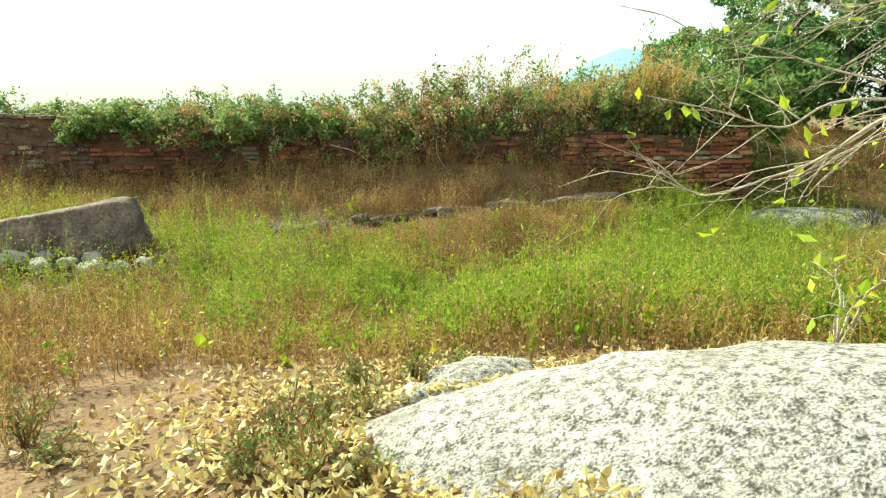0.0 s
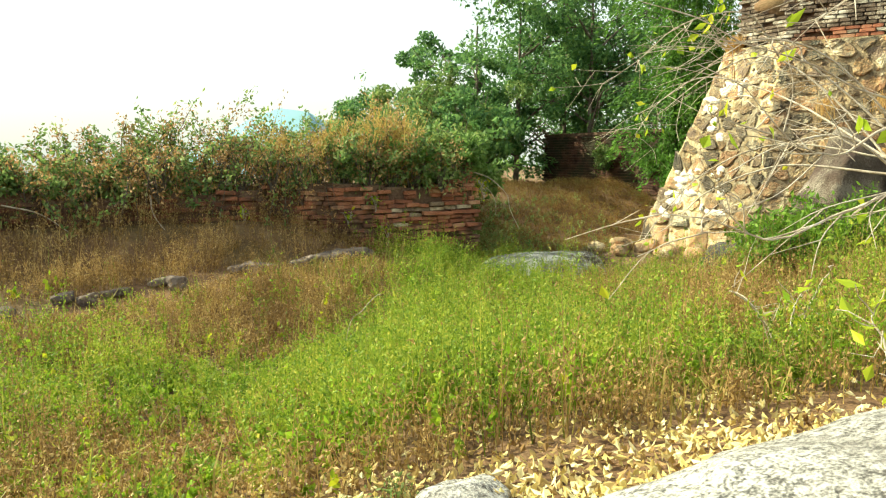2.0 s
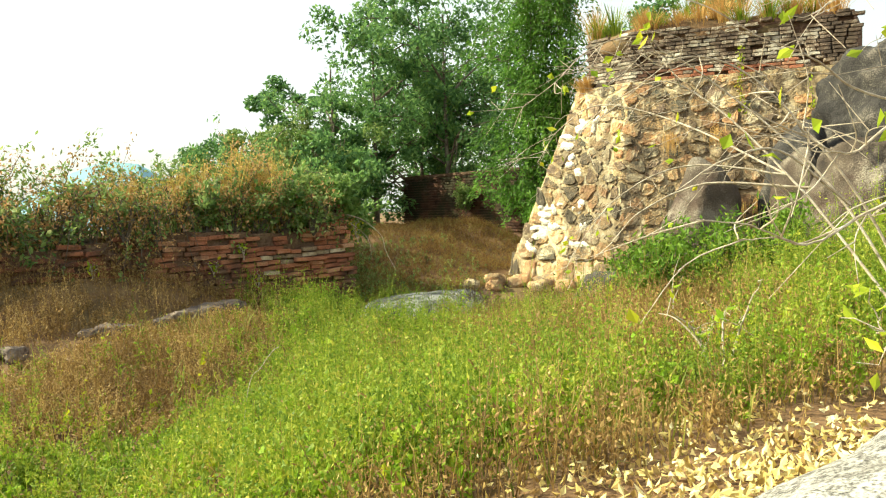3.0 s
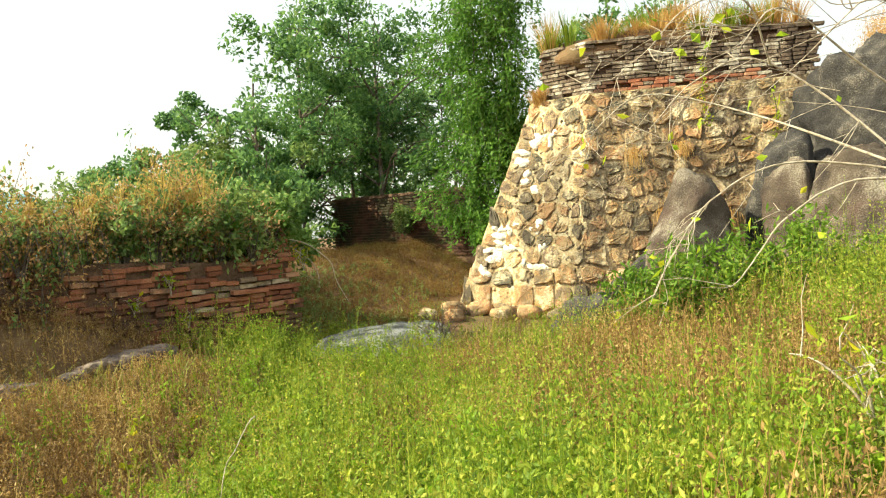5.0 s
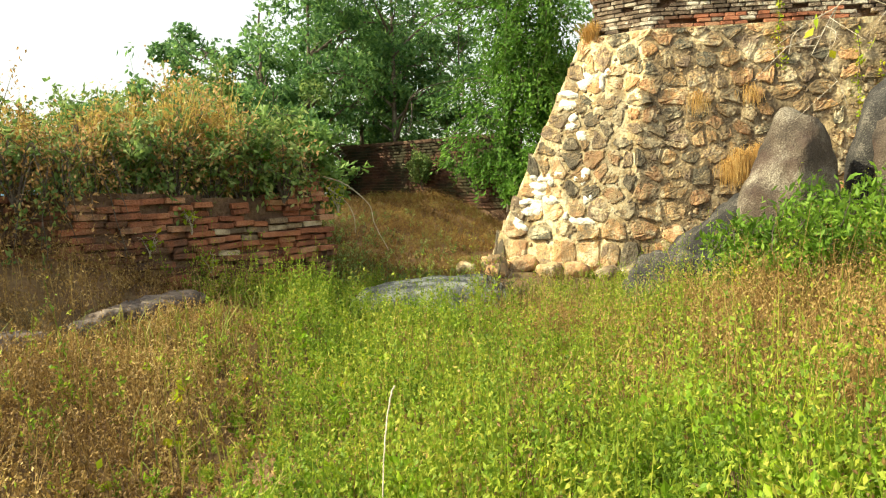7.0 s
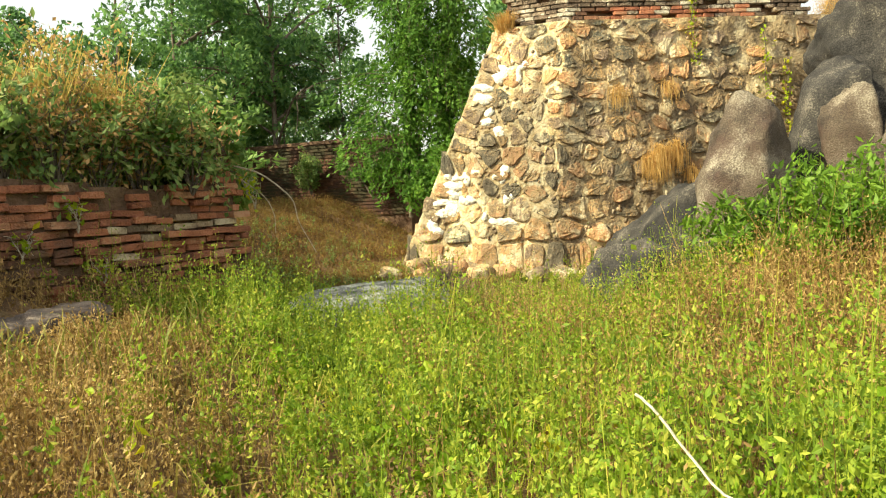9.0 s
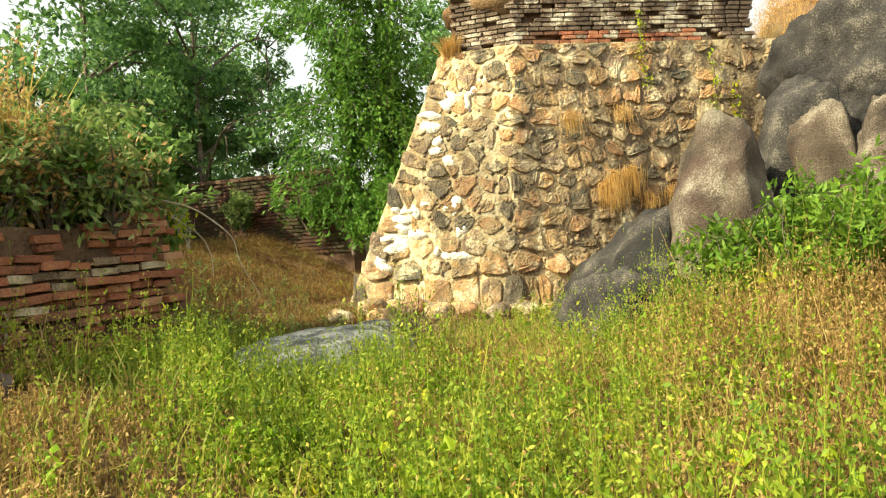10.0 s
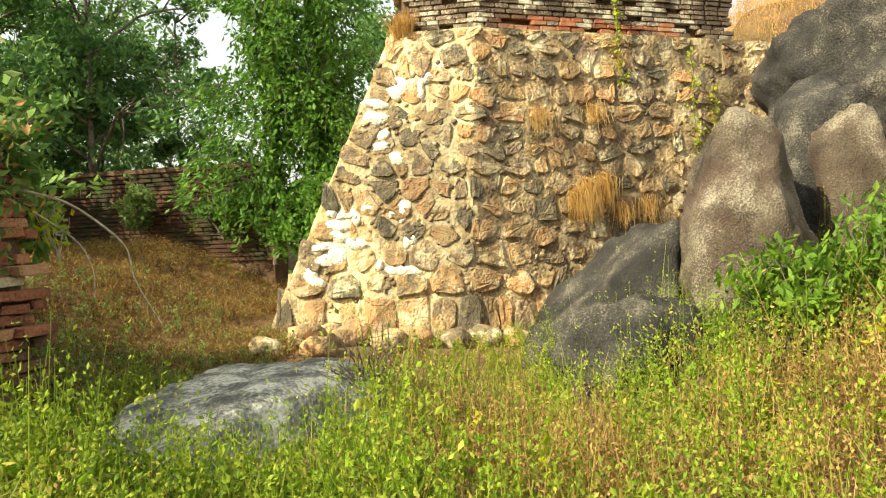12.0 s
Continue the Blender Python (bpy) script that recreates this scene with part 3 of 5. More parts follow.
def shrub(name, base, size, seed, leaves, leaf, mat, label, stems=9, mat_stem=None, category="bush", droop=0.0, slim=0.5, dry=None, dry_share=0.0):
    """A many-stemmed bush: stems fan out, leaves sit along them in sprays."""
    r = np.random.default_rng(seed)
    ob = tagged(new(name), label, category)
    ob.matrix_basis = pose(*base)
    paths, pts, tips = [], [], []
    per = max(1, leaves // (stems * 5))
    for _ in range(stems):
        a, k = r.uniform(0, 2 * math.pi), r.uniform(0.25, 1.0)
        end = np.array([math.cos(a) * size[0] * k, math.sin(a) * size[1] * k, size[2] * r.uniform(0.55, 1.05) * (1.15 - 0.5 * k)])
        mid = end * 0.5 + np.array([0, 0, 0.12 * size[2]])
        end[2] -= droop * k * size[2]
        st = curve_path([(0, 0, -0.05), mid, end], 5, 0.015, r)
        paths.append((st, 0.004 + 0.009 * min(1, size[2]), 0.003))
        for _ in range(5):
            q0 = st[r.integers(3, len(st))]
            q1 = q0 + r.normal(0, 0.2, 3) * np.array(size) + np.array([0, 0, (0.06 - droop * 0.15) * size[2]])
            tw_ = np.linspace(q0, q1, 4) + r.normal(0, 0.01, (4, 3))
            paths.append((tw_, 0.002 + 0.003 * min(1, size[2]), 0.0015))
            s = r.uniform(0.05, 1.1, (per, 1))
            pts.append(q0 + (q1 - q0) * s + r.normal(0, 0.055, (per, 3)) * (size[2] ** 0.5))
            tips.append(np.repeat([(q1 - q0)], per, 0))
    pts, tips = np.concatenate(pts), np.concatenate(tips)
    tips = tips / (np.linalg.norm(tips, axis=1, keepdims=True) + 1e-6) * 0.6
    child("stem", mesh_np("stem", *tubes(paths, 4), mat_stem or M_bark, True), ob, "", "stuff")
    if dry:
        spray = np.repeat(r.uniform(0, 1, len(pts) // per + 1) < dry_share, per)[:len(pts)]
        child("dry_foliage", mesh_np("dry_foliage", *leaf_quads(pts[spray] + np.array([0, 0, 0.05]), leaf * 0.7, leaf * 0.33, r, tips=tips[spray]), dry), ob, "dry orange-brown flower heads", "stuff")
        pts, tips = pts[~spray], tips[~spray]
    child("foliage", mesh_np("foliage", *leaf_quads(pts, leaf, leaf * slim, r, tips=tips), mat), ob, "", "stuff")
    return ob


def grass_tuft(name, base, height, seed, blades, mat, label, lean=(0, 0), spread=0.2):
    r = np.random.default_rng(seed)
    a = r.uniform(0, 2 * math.pi, blades)
    k = r.uniform(0, 1, blades)
    root = np.stack([np.cos(a) * k * spread * 0.4, np.sin(a) * k * spread * 0.4, np.full(blades, -0.05)], 1)
    h = height * r.uniform(0.6, 1.1, blades)
    out = np.stack([np.cos(a) * k * spread + lean[0], np.sin(a) * k * spread + lean[1]], 1)
    mid = root + np.stack([out[:, 0] * 0.35, out[:, 1] * 0.35, h * 0.62], 1)
    tip = root + np.stack([out[:, 0], out[:, 1], h], 1)
    side = np.stack([-np.sin(a), np.cos(a), np.zeros(blades)], 1) * 0.006
    v = np.stack([root - side, root + side, mid + side, mid - side, tip + side * 0.3, tip - side * 0.3], 1).reshape(-1, 3)
    b = np.arange(blades)[:, None] * 6
    f = np.concatenate([b + [[0, 1, 2, 3]], b + [[3, 2, 4, 5]]])
    ob = new(name, mesh_np(name, v, f, mat))
    ob.matrix_basis = pose(*base)
    return tagged(ob, label, "grass")


# trees behind the wall and the gateway
tree("broad_tree", (13.0, 18.6, 0.8), 7.8, 2.7, 31, 12500, 0.16, "tall dark green leafy tree behind the low wall", 0.3, 90, trunk=0.1)
tree("broad_tree", (11.4, 20.4, 0.6), 7.4, 3.0, 32, 9500, 0.17, "tall dark green leafy tree behind the low wall", 0.3, 90, trunk=0.1)
tree("broad_tree", (18.4, 14.2, 1.0), 8.4, 3.0, 38, 13000, 0.18, "tall dark green leafy tree behind the tower", 0.3, 80, trunk=0.1)
tree("broad_tree", (10.5, 23.6, 0.2), 6.0, 2.3, 33, 14000, 0.18, "leafy green tree behind the rampart", 0.22, 80, trunk=0.1)
tree("broad_tree", (20.5, 22.5, 0.3), 9.0, 3.8, 34, 5000, 0.19, "tall dark green leafy tree with sky between its limbs", 0.35, 90, trunk=0.1)
tree("broad_tree", (15.8, 24.0, 0.2), 8.4, 3.6, 35, 6500, 0.19, "tall dark green leafy tree with sky between its limbs", 0.35, 90, trunk=0.1)
tree("broad_tree", (9.0, 26.0, -0.8), 4.6, 2.6, 36, 11000, 0.17, "pale green tree beyond the rampart", 0.2, 60)
tree("broad_tree", (9.9, 20.2, 0.6), 6.0, 2.3, 51, 7000, 0.18, "dense dark green leafy tree behind the rampart", 0.2, 70, trunk=0.1, low=-0.1)
tree("broad_tree", (13.2, 20.3, 0.6), 6.2, 2.4, 52, 7000, 0.18, "dense dark green leafy tree behind the low wall", 0.2, 70, trunk=0.1, low=-0.1)
tree("slender_tree", (14.6, 19.9, 0.8), 6.5, 1.5, 41, 2600, 0.13, "slender young tree behind the low wall", 0.4, 40, trunk=0.05)
tree("slender_tree", (15.6, 18.6, 0.8), 6.8, 1.5, 42, 2200, 0.13, "slender young tree behind the low wall", 0.4, 40, trunk=0.05)
tree("slender_tree", (14.9, 21.6, 0.6), 6.8, 1.5, 43, 2600, 0.13, "slender young tree behind the low wall", 0.4, 40, trunk=0.05)


def creeper(name, base, radius, top, seed, strands, per, leaf, mat, label):
    """Hanging leafy strands round a thin stem, dense as a curtain."""
    r = np.random.default_rng(seed)
    ob = tagged(new(name), label, "creeper")
    ob.matrix_basis = pose(*base)
    paths = [(curve_path([(0, 0, -0.1), (0.15, 0.1, top * 0.5), (0, 0, top)], 8, 0.02, r), 0.06, 0.02)]
    pts, tips = [], []
    for _ in range(strands):
        a, k = r.uniform(0, 2 * math.pi), r.uniform(0.3, 1.3) ** 0.8
        z1 = r.uniform(0.12, 1.0) * top
        bulge = 0.5 + 0.25 * z1 / top + 0.45 * math.sin(2.1 * z1 + 2.0 * a + seed) + 0.25 * math.sin(5.1 * z1 - 3.0 * a)
        out = np.array([math.cos(a), math.sin(a), 0]) * radius * k * bulge
        p0, p2 = np.array([out[0] * 0.25, out[1] * 0.25, z1]), out + np.array([0, 0, z1 - r.uniform(0.3, 0.9)])
        p1 = out * 0.75 + np.array([0, 0, z1 + 0.12])
        st = curve_path([p0, p1, p2], 4, 0.02, r)
        paths.append((st, 0.008, 0.002))
        s = r.uniform(0.2, 1, per) ** 0.7 * (len(st) - 1)
        q = st[s.astype(int)]
        pts.append(q + r.normal(0, 0.1, (per, 3)))
        tips.append(np.tile(out / radius * 0.8 + np.array([0, 0, -0.4]), (per, 1)))
    child("stem", mesh_np("stem", *tubes(paths, 4), M_bark, True), ob)
    child("foliage", mesh_np("foliage", *leaf_quads(np.concatenate(pts), leaf, leaf * 0.34, r, tips=np.concatenate(tips)), mat), ob)
    return ob


creeper("hanging_creeper", (12.1, 14.3, 0.5), 1.35, 6.2, 37, 230, 60, 0.14, M_creeper, "bright green creeper hanging beside the tower")
creeper("hanging_creeper", (12.4, 13.5, 0.5), 1.1, 6.4, 39, 220, 60, 0.14, M_creeper, "bright green creeper hanging beside the tower")

tree("broad_tree", (8.5, 20.2, 0.4), 3.4, 2.0, 44, 11000, 0.15, "bright green young tree behind the rampart", 0.2, 55, M_bush, trunk=0.07)
shrub("green_bush", (5.0, 14.7, 0.85), (0.9, 1.0, 1.6), 181, 3800, 0.11, M_bush, "tall leafy bush on the rampart's earth", 18)
shrub("green_bush", (5.6, 16.6, 0.6), (1.1, 1.0, 2.2), 183, 3800, 0.11, M_leaf, "tall dark leafy bush beside the slope", 18)
shrub("green_bush", (11.7, 13.5, 0.2), (0.9, 0.8, 1.5), 184, 3400, 0.11, M_creeper, "leafy green bush at the tower's side", 16)
shrub("green_bush", (12.2, 17.0, 1.0), (0.5, 0.8, 0.8), 185, 1400, 0.1, M_bush, "small green bush before the back wall", 12)
shrub("green_bush", (12.3, 15.4, 0.9), (0.5, 0.8, 1.0), 186, 1600, 0.1, M_creeper, "small green bush before the back wall", 12)

# bushes along the rampart's top
rb = np.random.default_rng(3)
for i, x in enumerate(np.arange(-6.3, 4.9, 0.42)):
    y = WALL_Y + rb.uniform(-0.12, 0.35)
    s = rb.uniform(0.75, 1.2)
    dry = rb.uniform() < 0.3 + 0.2 * smooth(x, -1, 1) and -5 < x < 2.6
    tall = 0.5 + 0.45 * float(smooth(x, -2.5, 0.8))
    shrub("dry_bush" if dry else "green_bush", (x, y, wall_top(x) - 0.12), (0.72 * s, 0.6 * s, tall * s * 1.25), 100 + i, 1600, 0.075 if dry else 0.088, M_bush, "dry brown flowering bush drooping over the rampart" if dry else "leafy green bush overhanging the rampart wall", 14, droop=rb.uniform(0.5, 1.3) * (0.4 + 0.6 * float(smooth(x, -6, -4))) * (1 - 0.7 * float(smooth(x, 2.2, 3.2))), dry=M_dryflower, dry_share=0.7 if dry else 0.12 + 0.33 * float(smooth(x, -4, -1)))
for i, x in enumerate(np.arange(-9.5, 5.2, 0.75)):
    s = rb.uniform(0.85, 1.25)
    dry = i % 4 == 2 and x > -2
    shrub("dry_bush" if dry else "green_bush", (x, 13.5 + rb.uniform(-0.3, 0.5), 0.85), (0.85 * s, 0.7 * s, (0.6 + 0.62 * float(smooth(x, -2.5, 0.5))) * s), 160 + i, 1900, 0.085, M_bush, "dry brown flowering bush on the rampart's earth" if dry else "leafy green bush growing on the rampart's earth", 13, dry=M_dryflower, dry_share=0.65 if dry else 0.1 + 0.3 * float(smooth(x, -4, -1)))
shrub("overhanging_bush", (4.4, 12.6, 1.05), (0.7, 0.45, 0.55), 193, 2600, 0.1, M_bush2, "broad leafy bush hanging over the wall's end", 14, droop=0.1)
shrub("overhanging_bush", (5.05, 12.85, 1.05), (1.25, 0.8, 0.8), 190, 3600, 0.125, M_overhang, "broad leafy bush hanging over the wall's end", 18, droop=0.1)
shrub("overhanging_bush", (5.5, 13.4, 0.8), (1.1, 0.9, 1.0), 191, 3200, 0.125, M_overhang, "broad leafy bush hanging over the wall's end", 16, droop=0.4)
shrub("green_bush", (5.6, 14.6, 0.3), (0.9, 0.9, 1.7), 192, 3600, 0.1, M_leaf, "dark leafy bush in the recess behind the wall", 16)

# ---- weeds ----
PATH = np.array([[0, 0], [-0.47, 0.66], [-0.93, 1.32], [-1.12, 1.61], [-1.1, 2.4], [-0.98, 3.12], [-0.68, 3.91], [-0.57, 4.72], [-0.45, 6.37], [-0.04, 7.11], [0.52, 7.74], [1.61, 8.53]])


PATH = np.concatenate([np.linspace(p, q, 8, endpoint=False) for p, q in zip(PATH[:-1], PATH[1:])] + [PATH[-1:]])


def path_gap(x, y):
    p = np.stack([x, y], 1)
    return np.min(np.linalg.norm(p[:, None] - PATH[None], axis=2), axis=1)


def outcrop(x, y):
    """Place along and across the outcrop, and how far out: 1 at its edge."""
    dx, dy, t = x - 1.85, y - 1.98, radians(-19)
    u, v = dx * math.cos(t) + dy * math.sin(t), -dx * math.sin(t) + dy * math.cos(t)
    return u, v, np.sqrt((u / 2.45) ** 2 + (v / 0.96) ** 2)


def on_rock(x, y):
    q = outcrop(x, y)[2]
    a = q < 1.02
    b = ((x - 5.9) / 1.5) ** 2 + ((y - 11.05) / 0.8) ** 2 < 1.0
    c = ((x + 4.6) / 1.5) ** 2 + ((y - 8.0) / 1.0) ** 2 < 1.0
    d = q < 1.62 + 0.18 * fbm(x, y, 2.5)
    e = (np.abs(y - 9.9 - 0.27 * (x + 2.4)) < 0.22) & (x < 3.1) & (x > -2.6)
    f = np.hypot((x - 8.8) / 1.2, (y - 11.7) / 0.75) < 1
    return a | b | c | d | e | f


def behind(x, y):
    return (y > WALL_Y - 0.1) & (x < WALL_END + 0.1) | (x > 10.2)


def weeds(n, x0, x1, y0, y1, keep, r):
    x, y = r.uniform(x0, x1, n), r.uniform(y0, y1, n)
    ok = keep(x, y, r.uniform(0, 1, n)) & ~on_rock(x, y) & ~behind(x, y) & (path_gap(x, y) > 0.03)
    return x[ok], y[ok]


def weed_geo(x, y, height, leaves, leaf, r, lean=0.12, girth=0.07, broad=0.5):
    n = len(x)
    root = np.stack([x, y, ground_z(x, y) - 0.02], 1)
    h = height * r.uniform(0.4, 1.1, n) * (1 + 0.4 * fbm(x, y, 3.1, 8.0))
    h *= np.where(r.uniform(0, 1, n) < 0.09, 1.4, 1.0) * (1 + 0.38 * fbm(x, y, 1.35, 4.0))
    h *= 0.36 + 0.64 * smooth(path_gap(x, y), 0.15, 1.1)
    h *= 1 - 0.3 * np.exp(-((x - 4.6) ** 2 + (y - 10.3) ** 2) / 1.3 ** 2) - 0.45 * smooth(x, 5.8, 7.0) * smooth(y, 8.8, 9.8)
    kerb = y - 9.9 - 0.27 * (x + 2.4)
    h *= 1 - 0.55 * smooth(kerb, -1.5, -0.4) * (1 - smooth(kerb, 0.0, 0.35)) * (1 - smooth(x, 2.9, 3.5)) * smooth(x, -2.8, -1.5)
    h *= 1 - 0.3 * smooth(y, 11.0, 12.0) * smooth(x, 1.5, 3.0)
    tip = root + np.stack([r.normal(0, lean, n) * h, r.normal(0, lean, n) * h, h], 1)
    a = r.uniform(0, math.pi, n)
    side = np.stack([np.cos(a), np.sin(a), np.zeros(n)], 1) * 0.003
    v = np.stack([root - side, root + side, tip + side * 0.4, tip - side * 0.4], 1).reshape(-1, 3)
    stem = (v, np.arange(4 * n).reshape(-1, 4))
    branches = 5
    which = r.integers(0, branches, (n, leaves))
    b0 = r.uniform(0.1, 0.6, (n, branches))
    b1 = b0 + r.uniform(0.25, 0.5, (n, branches))
    b1[:, 0], b0[:, 0] = 1.05, 0.4
    ang = r.uniform(0, 2 * math.pi, (n, branches))
    reach = girth * r.uniform(0.6, 1.7, (n, branches))
    reach[:, 0] = 0.008
    rows = np.arange(n)[:, None]
    k = r.uniform(0, 1, (n, leaves))
    s = b0[rows, which] + (b1 - b0)[rows, which] * k
    out = np.stack([np.cos(ang), np.sin(ang), np.full_like(ang, 0.5)], -1)[rows, which]
    c = root[:, None] + (tip - root)[:, None] * s[..., None] + out * (reach[rows, which] * k * h[:, None] / 0.4)[..., None]
    c = c + r.normal(0, 0.012, c.shape)
    size = leaf * (1.2 - 0.6 * s.reshape(-1, 1))
    return join(stem, leaf_quads(c.reshape(-1, 3), size, size * broad, r, up=0.3, tips=out.reshape(-1, 3) * 0.5 + np.array([0, 0, 0.55])))


def green_share(x, y):
    g = smooth(y + 0.35 * x + 0.7 * fbm(x, y, 0.8), 4.0, 5.2) * (1 - smooth(y + 0.5 * fbm(x, y, 0.9, 2.0), 9.4, 10.4) * (1 - smooth(x, 2.6, 4.2)))
    g = g * (1 - 0.5 * smooth(fbm(x, y, 1.1, 5.0), 0.2, 0.45))
    g = g * (0.45 + 0.55 * smooth(x, -3.5, -0.3)) + 0.45 * smooth(-x, 3.0, 4.5) * smooth(y, 6, 7.5) * (1 - smooth(y, 8.6, 9.8))
    for px_, py_, pr in ((8.6, 11.6, 1.2), (0.7, 9.3, 1.3), (1.8, 10.1, 1.1), (-1.0, 9.2, 1.2), (3.7, 5.2, 0.8), (4.9, 6.0, 1.0), (5.6, 7.2, 1.2), (5.8, 9.4, 0.9), (3.7, 9.0, 0.5), (3.8, 7.2, 0.7), (-1.5, 4.4, 0.6), (-3.0, 6.5, 0.7), (5.2, 6.4, 1.15), (3.9, 5.6, 1.25), (5.0, 8.6, 0.6), (0.9, 9.0, 0.8), (-0.9, 5.8, 0.8)):
        g = g * (1 - 0.95 * np.exp(-((x - px_) ** 2 + (y - py_) ** 2) / pr ** 2))
    g = g * (1 - 0.45 * (1 - smooth(x, -0.8, 0.6)) * (1 - smooth(y, 6.2, 7.4)))
    return np.clip(g, 0, 1)


r1 = np.random.default_rng(11)
x, y = weeds(34000, -9, 10.2, 2.8, 12.3, lambda x, y, u: u < 0.02 * (1 - smooth(y, 9.6, 10.4)) + 0.92 * green_share(x, y) * (1 - 0.6 * smooth(x, 6, 8) * smooth(y, 9, 10)) * (0.45 + 0.55 * smooth(7 - x, 0, 4)), r1)
tagged(new("green_weeds", mesh_np("green_weeds", *weed_geo(x, y, 0.66, 36, 0.04, r1, 0.14, 0.065, 0.5), M_weed)), "dense knee-high bright green weeds covering the ground", "weeds", "", "stuff")
x, y = weeds(3600, -3, 6.5, 3.0, 11.0, lambda x, y, u: u < 0.02 + 0.75 * green_share(x, y), r1)
tagged(new("broad_weeds", mesh_np("broad_weeds", *weed_geo(x, y, 0.36, 16, 0.07, r1, 0.2, 0.1, 0.75), M_broad)), "low broad-leaved green weeds among the stems", "weeds", "", "stuff")
x, y = weeds(34000, -9, 10.2, 2.3, 12.4, lambda x, y, u: u < (1 - 0.96 * np.clip(1.6 * green_share(x, y), 0, 1)) * (0.12 + 0.88 * smooth(y + 0.12 * x, 2.0, 3.7)) * (1 - 0.35 * smooth(y, 10.6, 11.3) * smooth(x, 2.6, 3.6)), r1)
tagged(new("dry_weeds", mesh_np("dry_weeds", *weed_geo(x, y, 0.5, 16, 0.038, r1, 0.18, 0.09, 0.42), M_dry)), "dry brown seed-headed weeds among the green", "weeds", "", "stuff")
x, y = weeds(13000, -1.5, 6.5, 4.2, 11.0, lambda x, y, u: u < (1 - green_share(x, y)) ** 3, r1)
tagged(new("dry_undergrowth", mesh_np("dry_undergrowth", *weed_geo(x, y, 0.4, 15, 0.034, r1, 0.3, 0.13, 0.45), M_dry)), "tangled brown dead undergrowth in patches", "weeds", "", "stuff")
x, y = r1.uniform(5.5, 12.4, 18000), r1.uniform(11.9, 17.6, 18000)
ok = (r1.uniform(0, 1, 18000) < 0.75 + 0.5 * fbm(x, y, 1.6, 3.0)) & ~((x > 9.6) & (y < 13.7)) & (np.hypot((x - 5.9) / 1.7, (y - 11.05) / 0.9) > 1)
tagged(new("slope_grass", mesh_np("slope_grass", *weed_geo(x[ok], y[ok], 0.5, 9, 0.05, r1, 0.35, 0.16, 0.28), M_slope)), "thin dry brown grass on the earth slope", "grass", "", "stuff")
x, y = r1.uniform(5.5, 10.0, 2200), r1.uniform(12.0, 15.5, 2200)
ok = (r1.uniform(0, 1, 2200) < np.exp(-((x - 5.9) / 1.3) ** 2) + 0.12) & ~((x > 9.4) & (y < 13.7))
tagged(new("recess_weeds", mesh_np("recess_weeds", *weed_geo(x[ok], y[ok], 0.5, 22, 0.055, r1, 0.25, 0.12, 0.45), M_bush)), "dark green weeds growing in the wall's shade", "weeds", "", "stuff")
x, y = r1.uniform(10.6, 17, 5000), r1.uniform(2, 8.6, 5000)
ok = (y < 6.6) | (x > 13.4)
tagged(new("hill_grass", mesh_np("hill_grass", *weed_geo(x[ok], y[ok], 0.55, 16, 0.05, r1, 0.25, 0.12, 0.25), M_straw)), "straw-coloured grass on the rise behind the boulders", "grass", "", "stuff")

x, y = weeds(170, -2, 6.0, 4.0, 10.5, lambda x, y, u: u < 0.9, r1)
tagged(new("yellow_weeds", mesh_np("yellow_weeds", *weed_geo(x, y, 0.45, 5, 0.1, r1, 0.2, 0.1, 0.7), M_fresh)), "scattered weeds with large yellowing leaves", "weeds", "", "stuff")

# arching grass blades among the weeds
def blade_geo(x, y, length, r):
    n = len(x)
    root = np.stack([x, y, ground_z(x, y) - 0.02], 1)
    a = r.uniform(0, 2 * math.pi, n)
    ln = length * r.uniform(0.5, 1.2, n)
    out = np.stack([np.cos(a), np.sin(a), np.zeros(n)], 1) * (ln * r.uniform(0.2, 0.75, n))[:, None]
    up_ = np.array([0, 0, 1.0])
    mid = root + out * 0.35 + up_ * (ln * 0.62)[:, None]
    tip = root + out + up_ * (ln * r.uniform(0.5, 0.95, n))[:, None]
    side = np.stack([-np.sin(a), np.cos(a), np.zeros(n)], 1) * 0.0045
    v = np.stack([root - side, root + side, mid + side, mid - side, tip + side * 0.2, tip - side * 0.2], 1).reshape(-1, 3)
    b = np.arange(n)[:, None] * 6
    return v, np.concatenate([b + [[0, 1, 2, 3]], b + [[3, 2, 4, 5]]])


x, y = weeds(12000, -1.5, 9.0, 3.6, 10.8, lambda x, y, u: u < (0.15 + 0.85 * smooth(x + 0.5 * fbm(x, y, 1.1, 6.0), 0.8, 2.4)) * (0.4 + 0.6 * smooth(fbm(x, y, 1.2, 9.0), -0.4, 0.4)), r1)
tagged(new("wild_grass", mesh_np("wild_grass", *blade_geo(x, y, 0.42, r1), M_blade)), "thin golden-green grass arching among the weeds", "grass", "", "stuff")

# fallen leaves round the outcrop
rl = np.random.default_rng(12)
x, y = rl.uniform(-3.5, 3.9, 70000), rl.uniform(0.6, 5.2, 70000)
ou, ov, e = outcrop(x, y)
pile = (x > -0.6) & (x < 0.8) & (y > 1.3) & (y < 2.25 - 0.5 * (x + 0.3) + 0.07 * fbm(x, y, 5.0))
ok = ((e > 0.93) | pile) & ((rl.uniform(0, 1, 70000) < np.exp(-np.abs(e - 1.0) * 1.7) * 0.8 * (1 - smooth(np.hypot(x - 0.6, y - 2.6), 1.2, 2.6) * 0.94)) | pile)
x, y, e = x[ok], y[ok], e[ok]
pts = np.stack([x, y, ground_z(x, y) + 0.02 + rl.uniform(0, 0.05, len(x))], 1)
